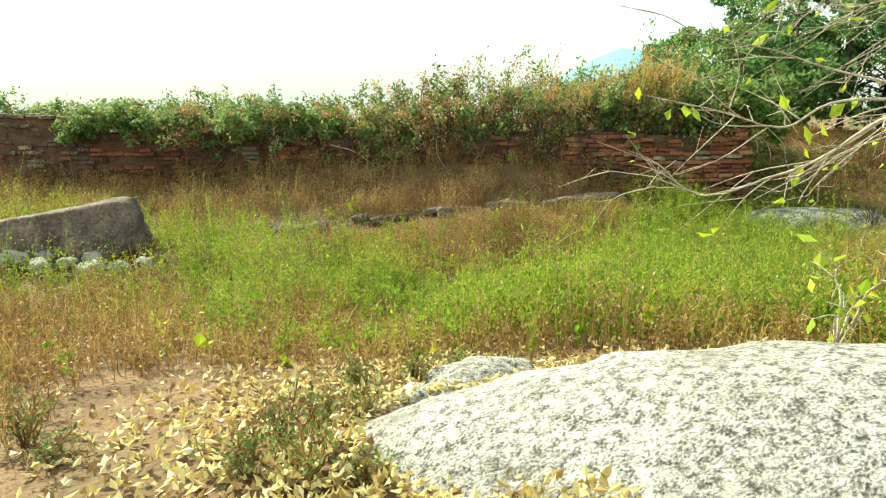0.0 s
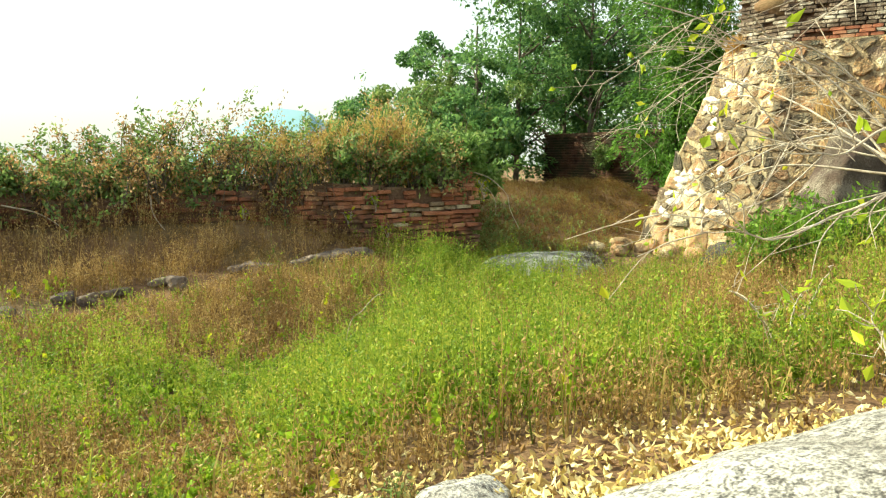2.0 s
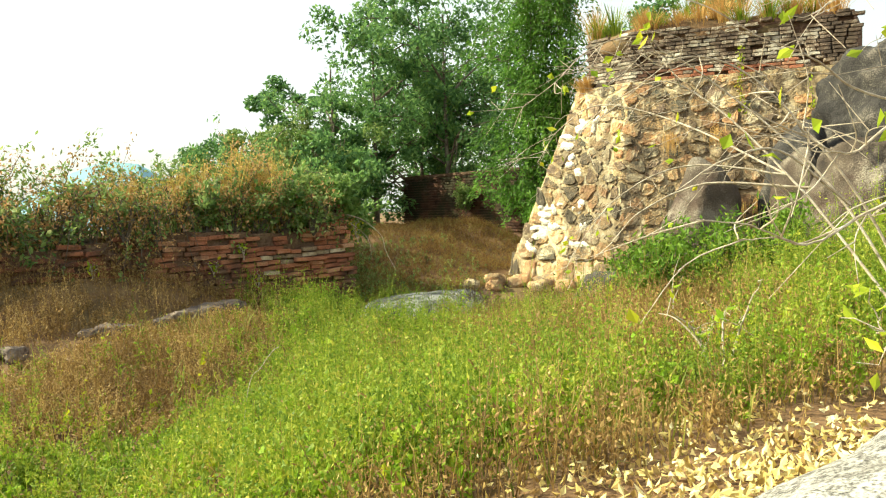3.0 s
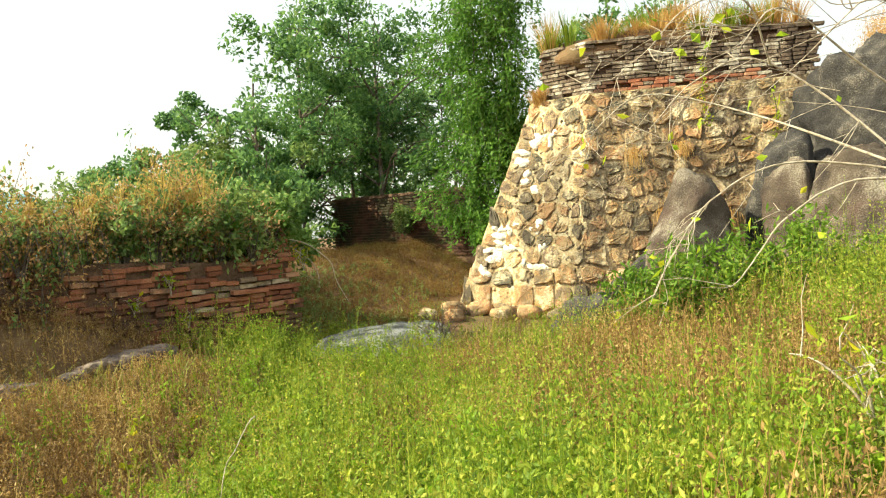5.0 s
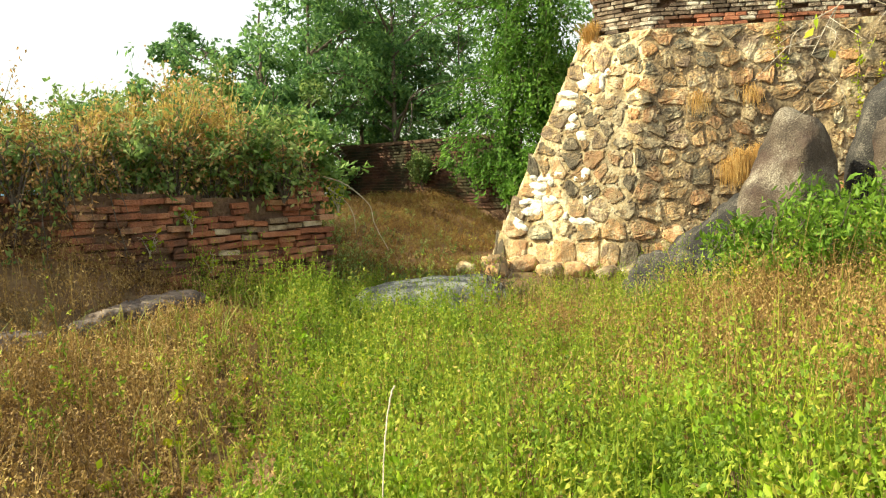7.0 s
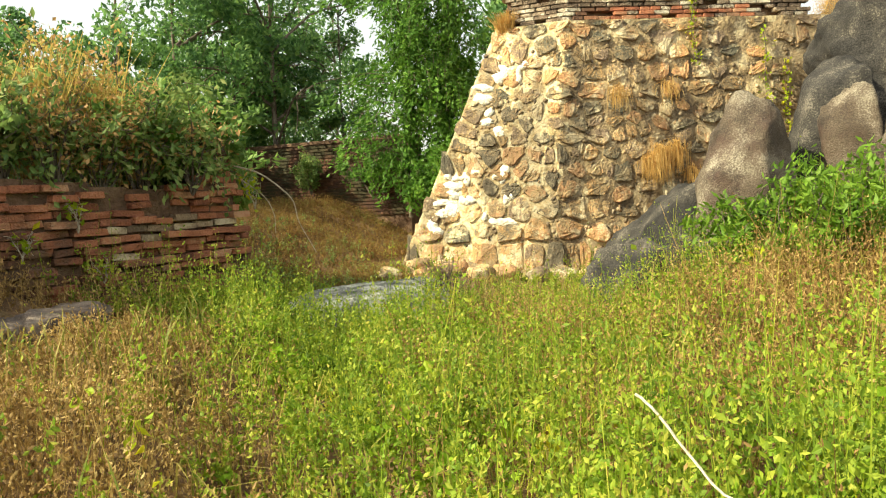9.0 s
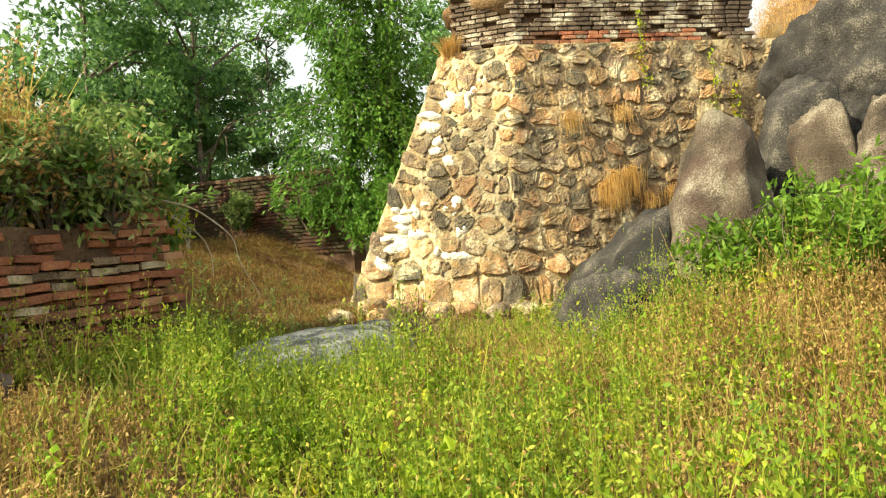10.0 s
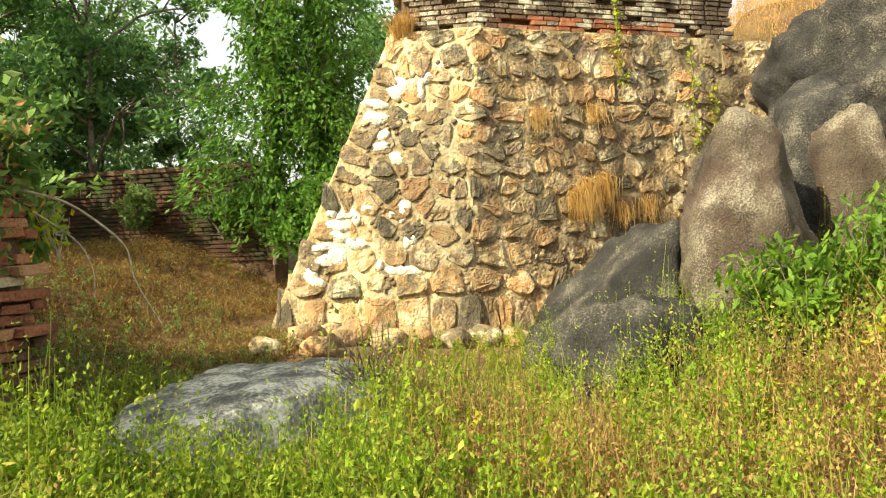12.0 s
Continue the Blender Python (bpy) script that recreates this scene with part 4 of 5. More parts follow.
near = e < 1.0
pts[near, 2] = np.maximum(pts[near, 2], 0.08 + 0.62 * np.sqrt(1 - e[near] ** 2) + 0.085 * ou[ok][near]) + rl.uniform(0.0, 0.06, near.sum())
tagged(new("leaf_litter", mesh_np("leaf_litter", *leaf_quads(pts, 0.05, 0.028, rl, up=1.2, fold=0.5), M_litter)), "curled dry yellow leaves lying round the outcrop", "fallen leaves", "", "stuff")

# feathery dry growth on the rampart
for i, (x, y, s) in enumerate(((1.9, 13.2, 0.8), (2.5, 13.0, 0.9), (3.0, 13.2, 1.05), (3.4, 13.0, 1.15), (3.8, 13.3, 1.2), (4.1, 13.0, 1.2), (4.4, 13.2, 1.05))):
    shrub("straw_bush", (x, y, 0.95), (0.45, 0.4, 1.0 * s), 205 + i, 1700, 0.05, M_feather, "feathery straw-yellow dry bush on the rampart", 16, M_straw)
    grass_tuft("straw_grass", (x + 0.1, y - 0.1, 0.95), 1.05 * s, 215 + i, 45, M_feather, "tall straw-yellow dry grass on the rampart", (0.05, -0.05), 0.7)


def tower_pose(u, z, out=0.0):
    p, n = tower_at(u, z)
    n = Vector(n).normalized()
    side = Vector((0, 0, 1)).cross(n).normalized()
    up = n.cross(side)
    m = Matrix((side, up, n)).transposed().to_4x4()
    m.translation = Vector(p) + n * out
    return m


for i, (u, z, s) in enumerate(((1.65, 1.45, 0.5), (1.9, 1.5, 0.45), (1.5, 1.3, 0.4), (0.9, 2.45, 0.35), (1.75, 2.5, 0.3), (2.6, 1.2, 0.35), (2.2, 1.1, 0.3))):
    p = tower_pose(u, z, 0.03).translation
    r = np.random.default_rng(230 + i)
    n = 150 if s > 0.35 else 60
    root = np.array(p) + r.normal(0, 0.07, (n, 3)) * np.array([0.6, 0.6, 0.8])
    nrm = tower_at(u, z)[1]
    mid = root + nrm * r.uniform(0.06, 0.2, (n, 1)) + np.stack([r.normal(0, 0.05, n), r.normal(0, 0.07, n), -s * 0.25 * r.uniform(0.2, 1.0, n)], 1)
    tip = mid + nrm * r.uniform(0.0, 0.04, (n, 1)) + np.stack([r.normal(0, 0.03, n), r.normal(0, 0.03, n), -s * r.uniform(0.4, 1.0, n)], 1)
    side = np.array([0.5, -0.87, 0]) * 0.0045
    v = np.stack([root - side, root + side, mid + side, mid - side, tip + side * 0.3, tip - side * 0.3], 1).reshape(-1, 3)
    q = np.arange(n)[:, None] * 6
    tagged(new("hanging_grass", mesh_np("hanging_grass", v, np.concatenate([q + [[0, 1, 2, 3]], q + [[3, 2, 4, 5]]]), M_straw)), "straw-orange dry grass tuft hanging from the tower's stones", "grass")

# creeping vine with yellow-green leaves on the tower
rv = np.random.default_rng(240)
for u, z, ln in ((2.05, 4.0, 1.15), (3.3, 3.3, 1.6), (3.7, 2.8, 1.2)):
    line = np.array([np.array(tower_pose(u + 0.12 * k * ln + 0.03 * math.sin(9 * k), z - k * ln, 0.09).translation) for k in np.linspace(0, 1, 14)])
    vine = tagged(new("wall_vine"), "thin vine with yellow-green leaves trailing down the tower", "vine")
    vine.matrix_basis = pose(*line[0])
    child("stem", mesh_np("stem", *tubes([(line - line[0], 0.008, 0.003)], 4), M_bark, True), vine)
    pts = np.repeat(line - line[0], 5, 0) + rv.normal(0, 0.04, (70, 3))
    child("foliage", mesh_np("foliage", *leaf_quads(pts, 0.075, 0.055, rv), M_fresh), vine)

# soil and dry growth on the tower's top
BAND = 1.0
mound = rock("earth_mound", (12.75, 9.75, TOP + BAND - 0.12), (1.15, 2.15, 0.42), 41, M_earth, "crumbling brown earth heaped on the tower's top", "earth", (0, 0, 29), 0.2, 0.0, 4, 0.4)
rt = np.random.default_rng(43)
for i in range(26):
    u = rt.uniform(-1.0, 3.8)
    p = tower_pose(u, TOP, -0.25 - rt.uniform(0, 0.5)).translation
    grass_tuft("straw_grass", (p.x, p.y, TOP + BAND - 0.02), rt.uniform(0.35, 0.8), 300 + i, 110, M_straw if i % 3 else M_weed, "dry grass tuft on the tower's crumbling top", (-0.15, -0.05), 0.4)
for i, (u, z) in enumerate(((-1.05, TOP), (-0.95, TOP), (-1.1, TOP - 0.05))):
    p = tower_pose(u, z, -0.05).translation
    grass_tuft("straw_grass", tuple(p), 0.32, 330 + i, 90, M_straw, "rust-orange dry grass on the tower's ledge", (-0.1, 0.0), 0.25)

# stones loose at the foot of the tower and the slab
rs = np.random.default_rng(51)
for i, (x, y, z, s) in enumerate(((8.1, 12.25, -0.36, 0.22), (8.45, 11.95, -0.36, 0.26), (8.2, 11.7, -0.42, 0.2), (8.8, 11.6, -0.42, 0.24), (9.1, 12.0, -0.3, 0.22), (9.4, 11.5, -0.38, 0.25), (8.9, 11.2, -0.48, 0.22), (9.6, 11.1, -0.42, 0.27), (9.9, 10.7, -0.4, 0.25), (10.2, 10.4, -0.35, 0.26), (9.5, 12.3, -0.2, 0.18), (10.4, 10.0, -0.3, 0.25))):
    rock("fallen_stone", (x, y, float(ground_z(x, y)) + s * 0.35), (s, s * 0.8, s * 0.6), 60 + i, M_rubble, "loose tan rubble stone fallen at the tower's foot", "stone", (rs.uniform(-15, 15), rs.uniform(-15, 15), rs.uniform(0, 180)), 0.15, 0, 3, 0.45, "fallen stones")
for i in range(11):
    x, y = -5.4 + i * 0.2, 7.72 + 0.25 * math.sin(i * 2.1) - 0.02 * i
    s = rs.uniform(0.1, 0.19)
    rock("fallen_stone", (x, y, float(ground_z(x, y)) + 0.12 + s * 0.5), (s, s * 0.8, s * 0.65), 80 + i, M_granite, "pale loose stone under the rock slab", "stone", (0, rs.uniform(-15, 15), rs.uniform(0, 180)), 0.15, 0, 3, 0.4, "fallen stones")

# low broken kerb of rough stones before the wall
for i in range(22):
    x = -2.4 + i * 0.245 + rs.uniform(-0.08, 0.08)
    y = 9.95 + 0.27 * (x + 2.4) + rs.uniform(-0.12, 0.12)
    long_, high = rs.uniform(0.1, 0.24), rs.uniform(0.05, 0.1)
    if i in (3, 4, 8, 11, 12, 16):
        continue
    end = 0.05 if i > 19 else 0.0
    rock("kerb_stone", (x, y, float(ground_z(x, y)) + 0.02 + 0.003 * i), (long_ + end, rs.uniform(0.08, 0.17) + end, high + end), 110 + i, M_slab, "rough grey-brown stone of a low broken kerb", "stone", (rs.uniform(-14, 14), rs.uniform(-12, 12), 15 + rs.uniform(-35, 35)), 0.16, 0, 3, 0.7, "kerb stones", freq=2.2)

# bare-branched shrub beside the outcrop
rtw = np.random.default_rng(61)
twig = tagged(new("bare_shrub"), "bare pale-branched shrub with a few yellow-green leaves", "shrub")
twig.matrix_basis = pose(3.7, 3.2, 0.2)
limbs = [
    ([(3.7, 3.2, 0.2), (2.8, 2.75, 1.1), (1.95, 2.62, 1.5), (1.64, 2.63, 1.43), (1.45, 2.72, 1.27), (1.25, 2.82, 1.17)], 0.019, 0.006),
    ([(1.95, 2.62, 1.5), (1.55, 2.75, 1.5), (1.38, 2.85, 1.4), (1.2, 2.9, 1.45), (1.02, 2.95, 1.62)], 0.009, 0.002),
    ([(1.95, 2.62, 1.5), (1.6, 2.9, 1.62), (1.3, 2.95, 1.72), (0.95, 3.05, 1.78)], 0.008, 0.002),
    ([(1.25, 2.82, 1.17), (1.1, 2.88, 1.12), (0.9, 2.95, 1.2), (0.69, 3.01, 1.24)], 0.006, 0.002),
    ([(1.25, 2.82, 1.17), (1.12, 2.9, 1.12), (1.0, 2.92, 1.14), (0.88, 2.98, 1.13)], 0.005, 0.002),
    ([(3.7, 3.2, 0.2), (3.3, 3.5, 1.2), (2.9, 3.9, 1.9), (2.5, 4.1, 2.05), (2.2, 4.2, 1.9)], 0.014, 0.003),
    ([(3.7, 3.2, 0.2), (3.6, 3.8, 1.3), (3.3, 4.4, 2.0), (2.9, 4.6, 2.2), (2.6, 4.7, 2.0)], 0.014, 0.003),
    ([(3.1, 3.5, 1.2), (2.7, 3.7, 1.5), (2.3, 3.8, 1.45), (2.0, 3.9, 1.3)], 0.012, 0.003),
    ([(3.3, 3.8, 1.3), (3.0, 4.3, 1.35), (2.6, 4.5, 1.2), (2.4, 4.6, 1.0)], 0.012, 0.003),
    ([(3.7, 3.2, 0.2), (3.1, 3.0, 1.6), (2.3, 3.0, 2.2), (1.8, 2.95, 2.1), (1.45, 2.9, 1.95)], 0.012, 0.003),
]
limbs += [
    ([(3.7, 3.2, 0.2), (3.9, 4.2, 1.4), (3.7, 4.9, 2.1), (3.3, 5.2, 2.0), (2.9, 5.3, 1.7)], 0.014, 0.003),
    ([(3.9, 4.2, 1.4), (3.6, 4.8, 1.5), (3.2, 5.1, 1.3), (2.9, 5.2, 1.0), (2.75, 5.25, 0.8)], 0.01, 0.003),
    ([(3.7, 4.9, 2.1), (3.3, 4.9, 2.4), (2.8, 5.0, 2.3), (2.5, 5.1, 2.05), (2.3, 5.2, 1.9)], 0.009, 0.002),
    ([(3.9, 4.2, 1.4), (4.1, 5.2, 1.9), (3.9, 5.8, 2.1), (3.6, 6.0, 1.9), (3.4, 6.1, 1.6)], 0.012, 0.003),
]
o0 = np.array([3.7, 3.2, 0.2])
ends = []
for pts, ra, rz in limbs:
    line = curve_path(np.array(pts) - o0, 6, 0.004, rtw)
    paths = [(line, ra * 0.75, rz * 0.75)]
    for _ in range(13 if len(pts) > 4 else 3):
        q0 = line[rtw.integers(len(line) // 3, len(line))]
        d = (line[-1] - line[len(line) // 2])
        q1 = q0 + d * rtw.uniform(0.2, 0.6) + rtw.normal(0, 0.16, 3)
        mid_ = (q0 + q1) / 2 + rtw.normal(0, 0.03, 3)
        tw_ = curve_path([q0, mid_, q1], 4)
        paths.append((tw_, 0.003, 0.001))
        q2 = tw_[4] + d * rtw.uniform(0.1, 0.3) + rtw.normal(0, 0.09, 3)
        paths.append((np.linspace(tw_[4], q2, 3), 0.002, 0.001))
        ends.append(q1)
    child("branch", mesh_np("branch", *tubes(paths, 5), M_twig, True), twig)
ends = np.array(ends)
lp = ends[rtw.integers(0, len(ends), 80)] + rtw.normal(0, 0.03, (80, 3))
child("foliage", mesh_np("foliage", *leaf_quads(lp, 0.07, 0.045, rtw, tips=np.tile([0, 0, -0.4], (80, 1))), M_fresh), twig, "sparse yellow-green leaves")

# leafy sprigs that lean over the outcrop
for i, (x, y, z, s) in enumerate(((1.62, 2.75, 0.45, 0.42), (1.85, 2.6, 0.5, 0.34), (3.0, 4.2, 0.1, 0.8))):
    shrub("leafy_sprig", (x, y, z), (0.28 * s / 0.5, 0.28 * s / 0.5, s), 400 + i, 26, 0.09, M_fresh, "young sprig with large yellow-green leaves by the outcrop", 4, M_twig)

# small herbs before the outcrop
for i, (x, y) in enumerate(((-1.5, 2.45), (-0.6, 2.42), (-0.45, 2.2), (-0.35, 2.9), (-0.15, 3.4), (-0.5, 2.65), (-0.25, 2.2), (-0.7, 2.3), (-1.75, 2.7), (0.1, 3.7), (-0.4, 3.3))):
    shrub("low_herb", (x, y, float(ground_z(x, y))), (0.13, 0.13, 0.14 + 0.06 * (i % 3)), 420 + i, 220, 0.026, M_herb, "low green herb with small pale leaves", 8, M_dry)

# leafy shrub before the boulders
for i, (x, y, s) in enumerate(((6.85, 7.5, 0.9), (6.6, 7.0, 0.95), (6.2, 6.6, 0.8), (6.9, 6.5, 1.0), (7.4, 5.8, 1.0))):
    shrub("leafy_shrub", (x, y, float(ground_z(x, y)) - 0.02), (0.6 * s, 0.55 * s, 1.0 * s), 440 + i, 1500, 0.105, M_bush2, "bright green leafy shrub growing against the boulders", 14, slim=0.32)

# dead sprig, bare stalks and hanging shoots
shrub("dead_sprig", (6.5, 10.45, -0.62), (0.42, 0.42, 0.72), 460, 10, 0.02, M_dry, "dark dead leafless sprig beside the flat rock", 18, M_bark, "shrub")
for name, pts, ra, label in (
    ("hanging_shoot", [(5.4, 12.5, 1.15), (5.6, 12.3, 1.05), (5.82, 12.06, 0.77), (5.87, 12.0, 0.49), (5.98, 11.85, 0.13)], 0.011, "pale bare shoot hanging from the wall's bush"),
    ("hanging_shoot", [(5.45, 12.45, 1.0), (5.62, 12.27, 0.8), (5.69, 12.2, 0.6), (5.7, 12.19, 0.38)], 0.009, "pale bare shoot hanging from the wall's bush"),
    ("dry_stalk", [(1.4, 7.14, 0.16), (1.33, 7.09, 0.15), (1.14, 6.93, 0.06), (0.97, 6.77, -0.02), (0.8, 6.6, -0.6)], 0.0045, "pale dry stalk lying among the weeds"),
    ("dry_stalk", [(-1.95, 12.2, 0.75), (-1.5, 12.2, 0.62), (-1.05, 12.2, 0.25)], 0.013, "pale dry stalk leaning on the wall"),
    ("dry_stalk", [(-0.12, 12.2, 0.85), (-0.05, 12.15, 0.5), (0.4, 12.0, -0.1)], 0.013, "pale dry stalk leaning on the wall"),
):
    line = curve_path(pts, 6, 0.003, rtw)
    tagged(new(name, mesh_np(name, *tubes([(line, ra, ra * 0.4)], 5), M_twig, True)), label, "twig")
for i, (x, y, z) in enumerate(((5.55, 12.45, 0.85), (5.5, 12.3, 0.7), (3.4, 12.32, 0.55), (2.9, 12.3, 0.35), (3.6, 12.3, 0.1), (1.2, 12.2, 0.45))):
    shrub("yellow_sprig", (x, y, z), (0.12, 0.1, 0.22), 470 + i, 30, 0.085, M_fresh, "yellowing leaves of a climber on the brick wall", 4, M_twig, "climber")

# ---- rubble stones of the tower ----
rq = np.random.default_rng(77)


def clip_cell(cell, p, q):
    """The part of a polygon that lies nearer to p than to q."""
    mid, d = (p + q) / 2, q - p
    side = (cell - mid) @ d
    out = []
    for k in range(len(cell)):
        a, b, sa, sb = cell[k - 1], cell[k], side[k - 1], side[k]
        if (sa <= 0) != (sb <= 0):
            out.append(a + (b - a) * sa / (sa - sb))
        if sb <= 0:
            out.append(b)
    return np.array(out)


sites = []
z = -0.42
while z < TOP + 0.1:
    h = rq.uniform(0.2, 0.4)
    u = -left_width(min(z, TOP)) + rq.uniform(0, 0.12)
    while u < TOWER_R:
        w = rq.uniform(0.15, 0.26) if rq.uniform() < 0.28 else rq.uniform(0.3, 0.62)
        sites.append((u + w / 2, z + h / 2 + rq.normal(0, 0.06)))
        u += w
    z += h
sites = np.array(sites)


def stone_mesh(cell, depth):
    """A rough, nearly flush stone face from an outline about the origin, sunk in mortar at the back."""
    for _ in range(2):
        nxt = np.roll(cell, -1, 0)
        cell = np.stack([cell * 0.8 + nxt * 0.2, cell * 0.2 + nxt * 0.8], 1).reshape(-1, 2)
        if len(cell) > 9:
            break
    m = len(cell)
    cell = cell * rq.uniform(0.84, 1.08, (m, 1))
    tilt = rq.normal(0, 0.05, 2)
    rings = []
    for s, zz in ((1.0, -0.05), (0.97, 0.6), (0.86, 0.95), (0.45, 1.0)):
        xy = cell * s
        rings.append(np.c_[xy, (zz * depth if zz > 0 else -0.05) + (xy @ tilt if zz > 0 else 0) + rq.normal(0, 0.007, m)])
    v = np.concatenate(rings)
    f = []
    for q in range(3):
        for k in range(m):
            a, b = q * m + k, q * m + (k + 1) % m
            f += [(a, b, b + m), (a, b + m, a + m)]
    f += [(3 * m, 3 * m + k, 3 * m + k + 1) for k in range(1, m - 1)]
    return mesh_np("stone", v, f, M_rubble, False)


for i, p in enumerate(sites):
    lw = left_width(min(p[1], TOP))
    cell = np.array([[max(p[0] - 0.5, -lw - 0.02), p[1] - 0.4], [min(p[0] + 0.5, TOWER_R), p[1] - 0.4], [min(p[0] + 0.5, TOWER_R), min(p[1] + 0.4, TOP)], [max(p[0] - 0.5, -lw - 0.02), min(p[1] + 0.4, TOP)]])
    for q in sites[np.argsort(np.linalg.norm(sites - p, axis=1))[1:14]]:
        cell = clip_cell(cell, p, q)
        if len(cell) < 3:
            break
    if len(cell) < 3 or np.ptp(cell[:, 1]) < 0.08 or np.ptp(cell[:, 0]) < 0.08:
        continue
    mid = cell.mean(0)
    if mid[0] > 2.6 and rq.uniform() < 0.3 + 0.25 * (mid[0] > 3.6):
        continue
    cell = (cell - mid) * (rq.uniform(0.74, 0.96) if mid[1] > 0.15 else rq.uniform(0.85, 0.97))
    ob = new("stone", stone_mesh(cell, rq.uniform(0.012, 0.03) if mid[1] > 0.15 else rq.uniform(0.03, 0.06)))
    ob.parent = tw
    ob.matrix_basis = tower_pose(mid[0], mid[1], 0.0)

# limewash left on the tower's weathered edge
rw = np.random.default_rng(77)
for i in range(34):
    z = rw.uniform(-0.1, 1.4) if i < 22 else rw.uniform(0.8, 3.0)
    u = -left_width(z) + 0.2 + abs(rw.normal(0, 0.28)) if i % 5 else -left_width(z) * rw.uniform(0.2, 0.7)
    rx_, rz_ = rw.uniform(0.05, 0.2), rw.uniform(0.04, 0.13)
    ang = np.linspace(0, 2 * math.pi, 14, endpoint=False)
    k = 1 + 0.3 * np.sin(ang * 2 + rw.uniform(0, 6)) + rw.normal(0, 0.14, 14)
    rings = [tower_at(u + math.cos(t) * rx_ * q * s, z + math.sin(t) * rz_ * q * s) for s in (1.0, 0.8) for t, q in zip(ang, k)]
    v = [p + nrm * (0.0 if j < 14 else 0.03 + rw.uniform(-0.008, 0.008)) for j, (p, nrm) in enumerate(rings)]
    p, nrm = tower_at(u, z)
    v.append(p + nrm * 0.032)
    bm = bmesh.new()
    vs = [bm.verts.new(q) for q in v]
    for j in range(14):
        bm.faces.new((vs[j], vs[(j + 1) % 14], vs[14 + (j + 1) % 14], vs[14 + j]))
        bm.faces.new((vs[14 + j], vs[14 + (j + 1) % 14], vs[28]))
    bmesh.ops.recalc_face_normals(bm, faces=bm.faces)
    child("lime_patch", bm_mesh("lime_patch", bm, M_lime, True), tw, "flaking white limewash")

# small chinking stones in the joints
cv, cf, base = [], [], 0
chip = rock_mesh("chip", (0.5, 0.5, 0.6), 3, M_rubble2, 0.15, 0.0, 1)
sv = np.array([v.co for v in chip.vertices])
sf = np.array([p.vertices for p in chip.polygons])
for _ in range(760):
    zz = rq.uniform(-0.4, TOP - 0.05)
    u = rq.uniform(-left_width(zz), TOWER_R - 0.1)
    m = tower_pose(u, zz, 0.0) @ Matrix.Rotation(rq.uniform(0, 6), 4, "Z") @ Matrix.Diagonal((rq.uniform(0.05, 0.13), rq.uniform(0.04, 0.09), rq.uniform(0.02, 0.04), 1))
    M3 = np.array(m)
    cv.append(sv @ M3[:3, :3].T + M3[:3, 3])
    cf.append(sf + base)
    base += len(sv)
child("chinking", mesh_np("chinking", np.concatenate(cv), np.concatenate(cf), M_rubble2, True), tw, "small stones wedged in the mortar joints", "stuff")

# ---- brick courses ----
def brick_mesh(k, mat):
    r = np.random.default_rng(600 + k)
    v, f = box_geo(-0.5, 0.5, -0.5, 0.5, -0.5, 0.5)
    v = v + r.uniform(-0.05, 0.05, v.shape)
    bm = bmesh.new()
    vs = [bm.verts.new(p) for p in v]
    for q in f:
        bm.faces.new([vs[i] for i in q])
    bmesh.ops.bevel(bm, geom=[e for e in bm.edges], offset=0.07, segments=1, affect="EDGES", clamp_overlap=True)
    bmesh.ops.recalc_face_normals(bm, faces=bm.faces)
    return bm_mesh("brick", bm, mat, False)


def joined_bricks(mats, mesh):
    bv = np.array([v.co for v in mesh.vertices])
    mesh.calc_loop_triangles()
    bf = np.array([t.vertices for t in mesh.loop_triangles])
    vs, fs = [], []
    for i, m in enumerate(mats):
        a = np.array(m)
        vs.append(bv @ a[:3, :3].T + a[:3, 3])
        fs.append(bf + i * len(bv))
    return np.concatenate(vs), np.concatenate(fs)


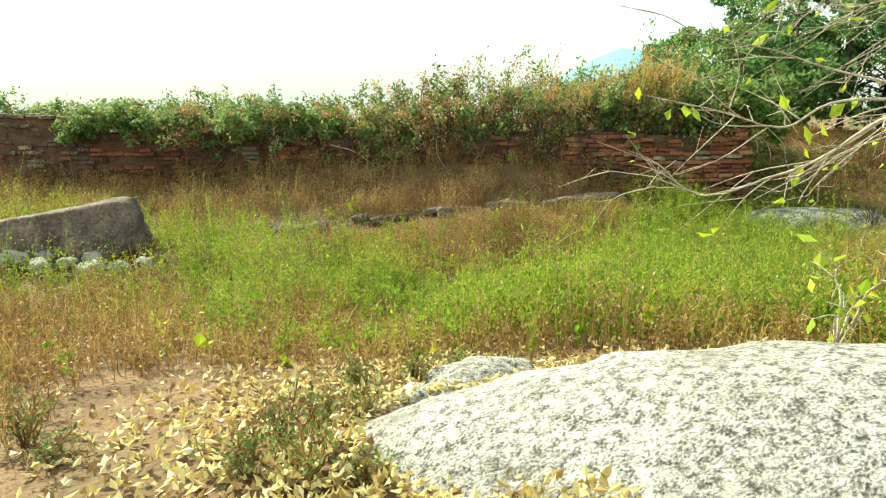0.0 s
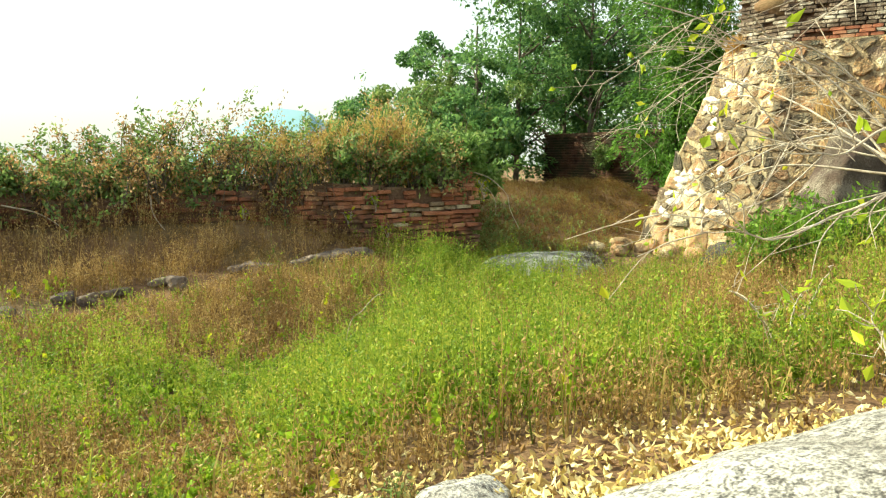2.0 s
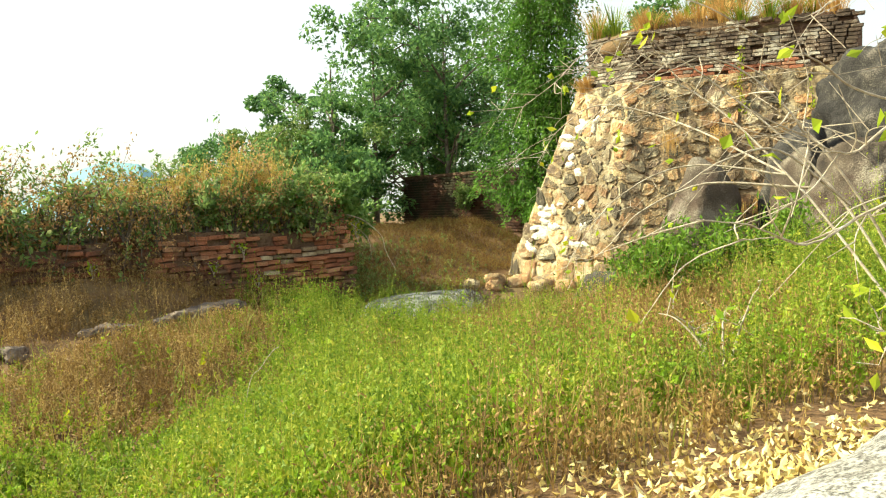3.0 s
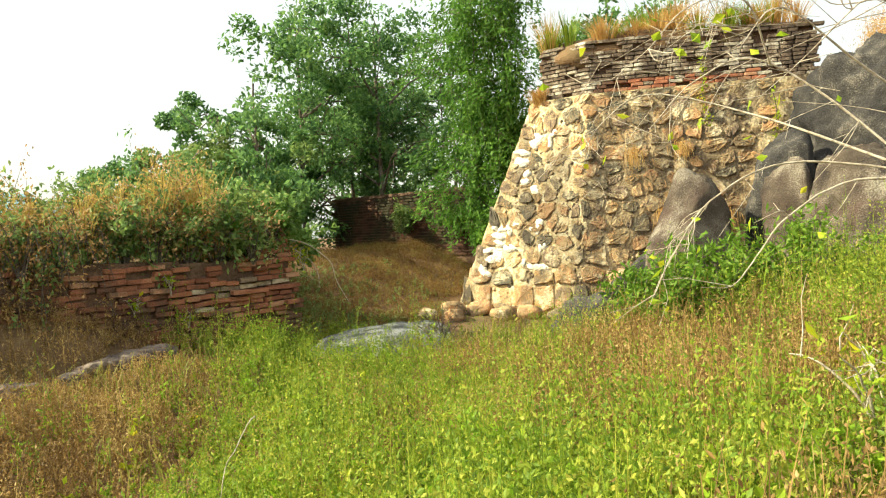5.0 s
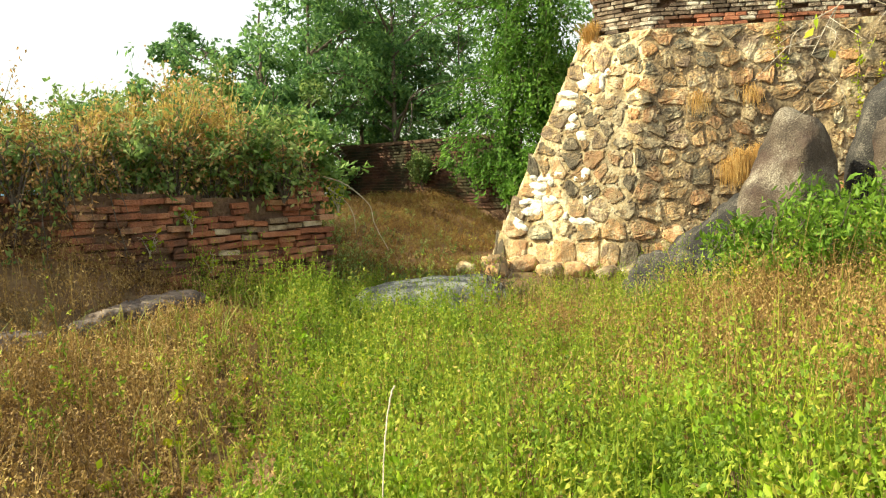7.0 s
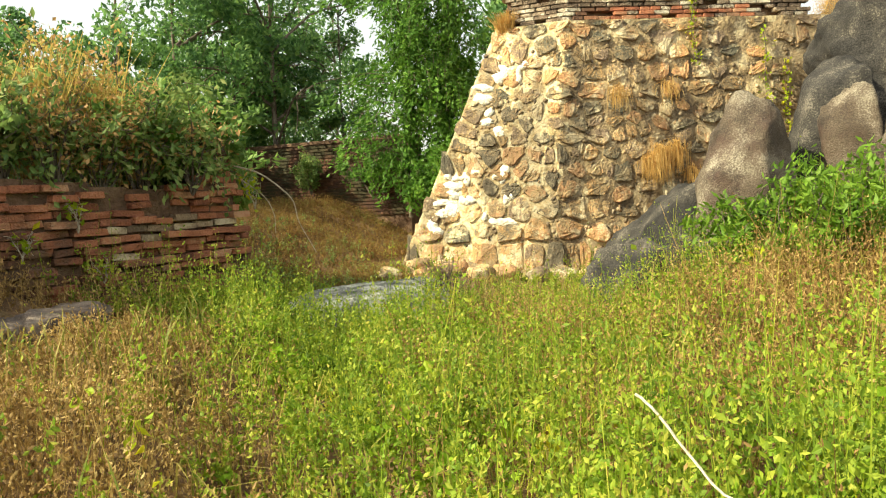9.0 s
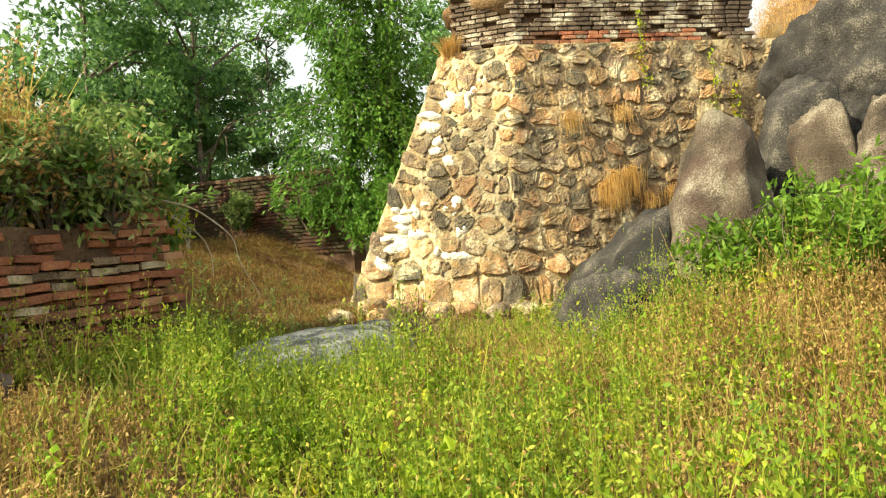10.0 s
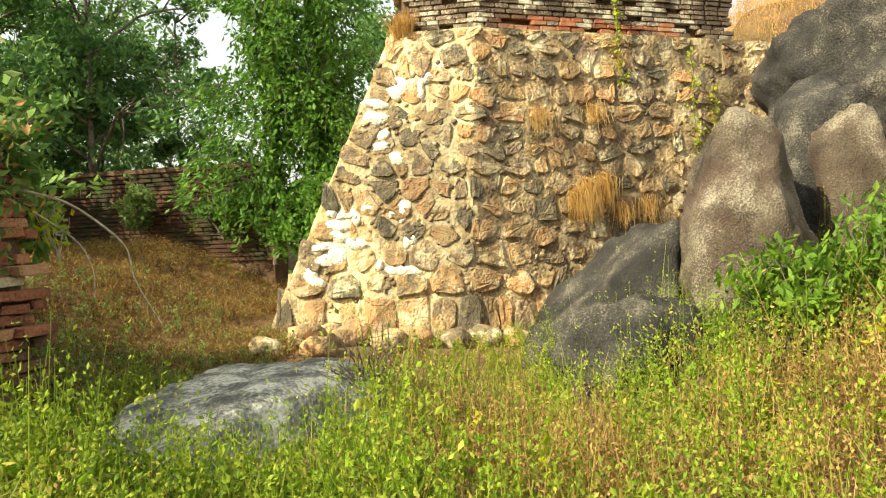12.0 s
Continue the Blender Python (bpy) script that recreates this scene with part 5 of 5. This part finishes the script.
bricks = [brick_mesh(k, M_brick) for k in range(8)]
tan_bricks = [brick_mesh(40 + k, M_tanbrick) for k in range(4)]
far_bricks, pale_bricks = [], []
COURSE = 0.078
zrow, row = -0.5, 0
while zrow < 1.3:
    bulge = 0.07 * math.sin(max(0.0, min(1.0, (0.75 - zrow) / 1.2)) * math.pi) + rq.normal(0, 0.02)
    x = WALL_END + bulge - (0.12 if row % 2 else 0.0)
    if row % 2:
        spots = [(WALL_END + bulge - 0.06, 0.12)]
    else:
        spots = []
    while x > -12:
        w = rq.uniform(0.2, 0.34)
        spots.append((x - w / 2, w))
        x -= w
    for cx, w in spots:
        if zrow > wall_height(cx) - 0.04 or (zrow > wall_height(cx) - 0.3 and rq.uniform() < 0.25) or rq.uniform() < (0.07 if cx > 2.1 else 0.24):
            continue
        sag = 0.02 * math.sin(cx * 1.4)
        m = Matrix.Translation((cx, WALL_Y + 0.06 + rq.normal(0, 0.024 if cx > 2.1 else 0.04) - bulge * float(smooth(cx, 2.2, 4.6)), zrow + sag + rq.normal(0, 0.008))) @ Matrix.Rotation(rq.normal(0, 0.035), 4, "Y") @ Matrix.Diagonal((w - 0.012, 0.13, COURSE - 0.014, 1))
        if cx > 2.1:
            tan = rq.uniform() < 0.6 * math.exp(-((cx - 4.5) / 0.7) ** 2 - ((zrow - 0.55) / 0.16) ** 2)
            ob = new("brick", tan_bricks[rq.integers(0, 4)] if tan else bricks[rq.integers(0, 8)])
            ob.parent = wall
            ob.matrix_basis = m
        elif -7.8 < cx < -6.2 and zrow > 0.35 and rq.uniform() < 0.75:
            pale_bricks.append(m)
        else:
            far_bricks.append(m)
    for k in range(3):
        far_bricks.append(Matrix.Translation((WALL_END - 0.06 + rq.normal(0, 0.01), WALL_Y + 0.25 + k * 0.27, zrow)) @ Matrix.Diagonal((0.13, 0.255, COURSE - 0.014, 1)))
    zrow += COURSE
    row += 1
for k in range(15):
    pale_bricks.append(Matrix.Translation((-3.32 + rq.normal(0, 0.01), WALL_Y - 0.23, -0.4 + k * COURSE)) @ Matrix.Diagonal((0.26, 0.14, COURSE - 0.014, 1)))
child("brickwork", mesh_np("brickwork", *joined_bricks(pale_bricks, bricks[2]), M_bandbrick), wall, "limewashed thin bricks bleached by the sun", "stuff")
child("brickwork", mesh_np("brickwork", *joined_bricks(far_bricks, bricks[0]), M_brick), wall, "weathered thin red bricks in uneven courses", "stuff")

# brick band on the tower
SET = 0.1
bm = bmesh.new()
ring = [tower_pose(-1.02, TOP, -SET - 0.06).translation, tower_pose(0, TOP, -SET - 0.06).translation, tower_pose(4.05, TOP, -SET - 0.06).translation]
ring = [ring[0] + Vector((1.8, 0.7, 0))] + ring + [ring[2] + Vector((1.8, 0.5, 0))]
lo = [bm.verts.new((p.x, p.y, TOP - 0.02)) for p in ring]
hi = [bm.verts.new((p.x, p.y, TOP + BAND)) for p in ring]
bm.faces.new(hi), bm.faces.new(lo[::-1])
for i in range(5):
    bm.faces.new((lo[i], lo[(i + 1) % 5], hi[(i + 1) % 5], hi[i]))
bmesh.ops.recalc_face_normals(bm, faces=bm.faces)
band = child("brick_band", bm_mesh("brick_band", bm, M_core, False), tw, "band of thin bricks with worn limewash")
bandbricks = [brick_mesh(20 + k, M_bandbrick) for k in range(8)]
redbricks = [brick_mesh(30 + k, M_brick) for k in range(4)]
row = 0
zrow = TOP + 0.035
more = []
while zrow < TOP + BAND + 0.02:
    u = -1.02 + (0.1 if row % 2 else 0)
    while u < 4.0:
        w = rq.uniform(0.17, 0.27)
        if rq.uniform() > 0.05 and not (zrow > TOP + BAND - 0.2 and rq.uniform() < 0.35):
            m = tower_pose(u + w / 2, TOP, 0.0)
            n3 = Vector((m[0][2], m[1][2], 0)).normalized()
            pos = m.translation - n3 * (SET + (-0.03 if row in (0, 1) else 0.0) + rq.normal(0, 0.008))
            ang = math.atan2(n3.y, n3.x) + math.pi / 2
            mm = Matrix.Translation((pos.x, pos.y, zrow)) @ Matrix.Rotation(ang, 4, "Z") @ Matrix.Diagonal((w - 0.014, 0.12, 0.058, 1))
            if u < 3.3:
                ob = new("brick", (redbricks if row in (0, 1, 2) and u > 0 and rq.uniform() < 0.75 else bandbricks)[rq.integers(0, 4)])
                ob.parent = band
                ob.matrix_basis = mm
            else:
                more.append(mm)
        u += w
    zrow += 0.072
    row += 1
child("brickwork", mesh_np("brickwork", *joined_bricks(more, bandbricks[0]), M_bandbrick), tw, "thin bricks with worn limewash", "stuff")

# courses of the back wall
back = bpy.data.objects["wall_back"]
bb = []
zrow, row = 0.5, 0
while zrow < 2.1:
    y = 14.6 + (0.14 if row % 2 else 0)
    while y < 20.4:
        w = rq.uniform(0.2, 0.32)
        bb.append(Matrix.Translation((12.6 + rq.normal(0, 0.012), y + w / 2, zrow)) @ Matrix.Diagonal((0.1, w - 0.014, 0.062, 1)))
        y += w
    zrow += COURSE
    row += 1
child("brickwork", mesh_np("brickwork", *joined_bricks(bb, bricks[1]), M_shadebrick), back, "weathered red bricks in even courses, coloured darker for shade", "stuff")
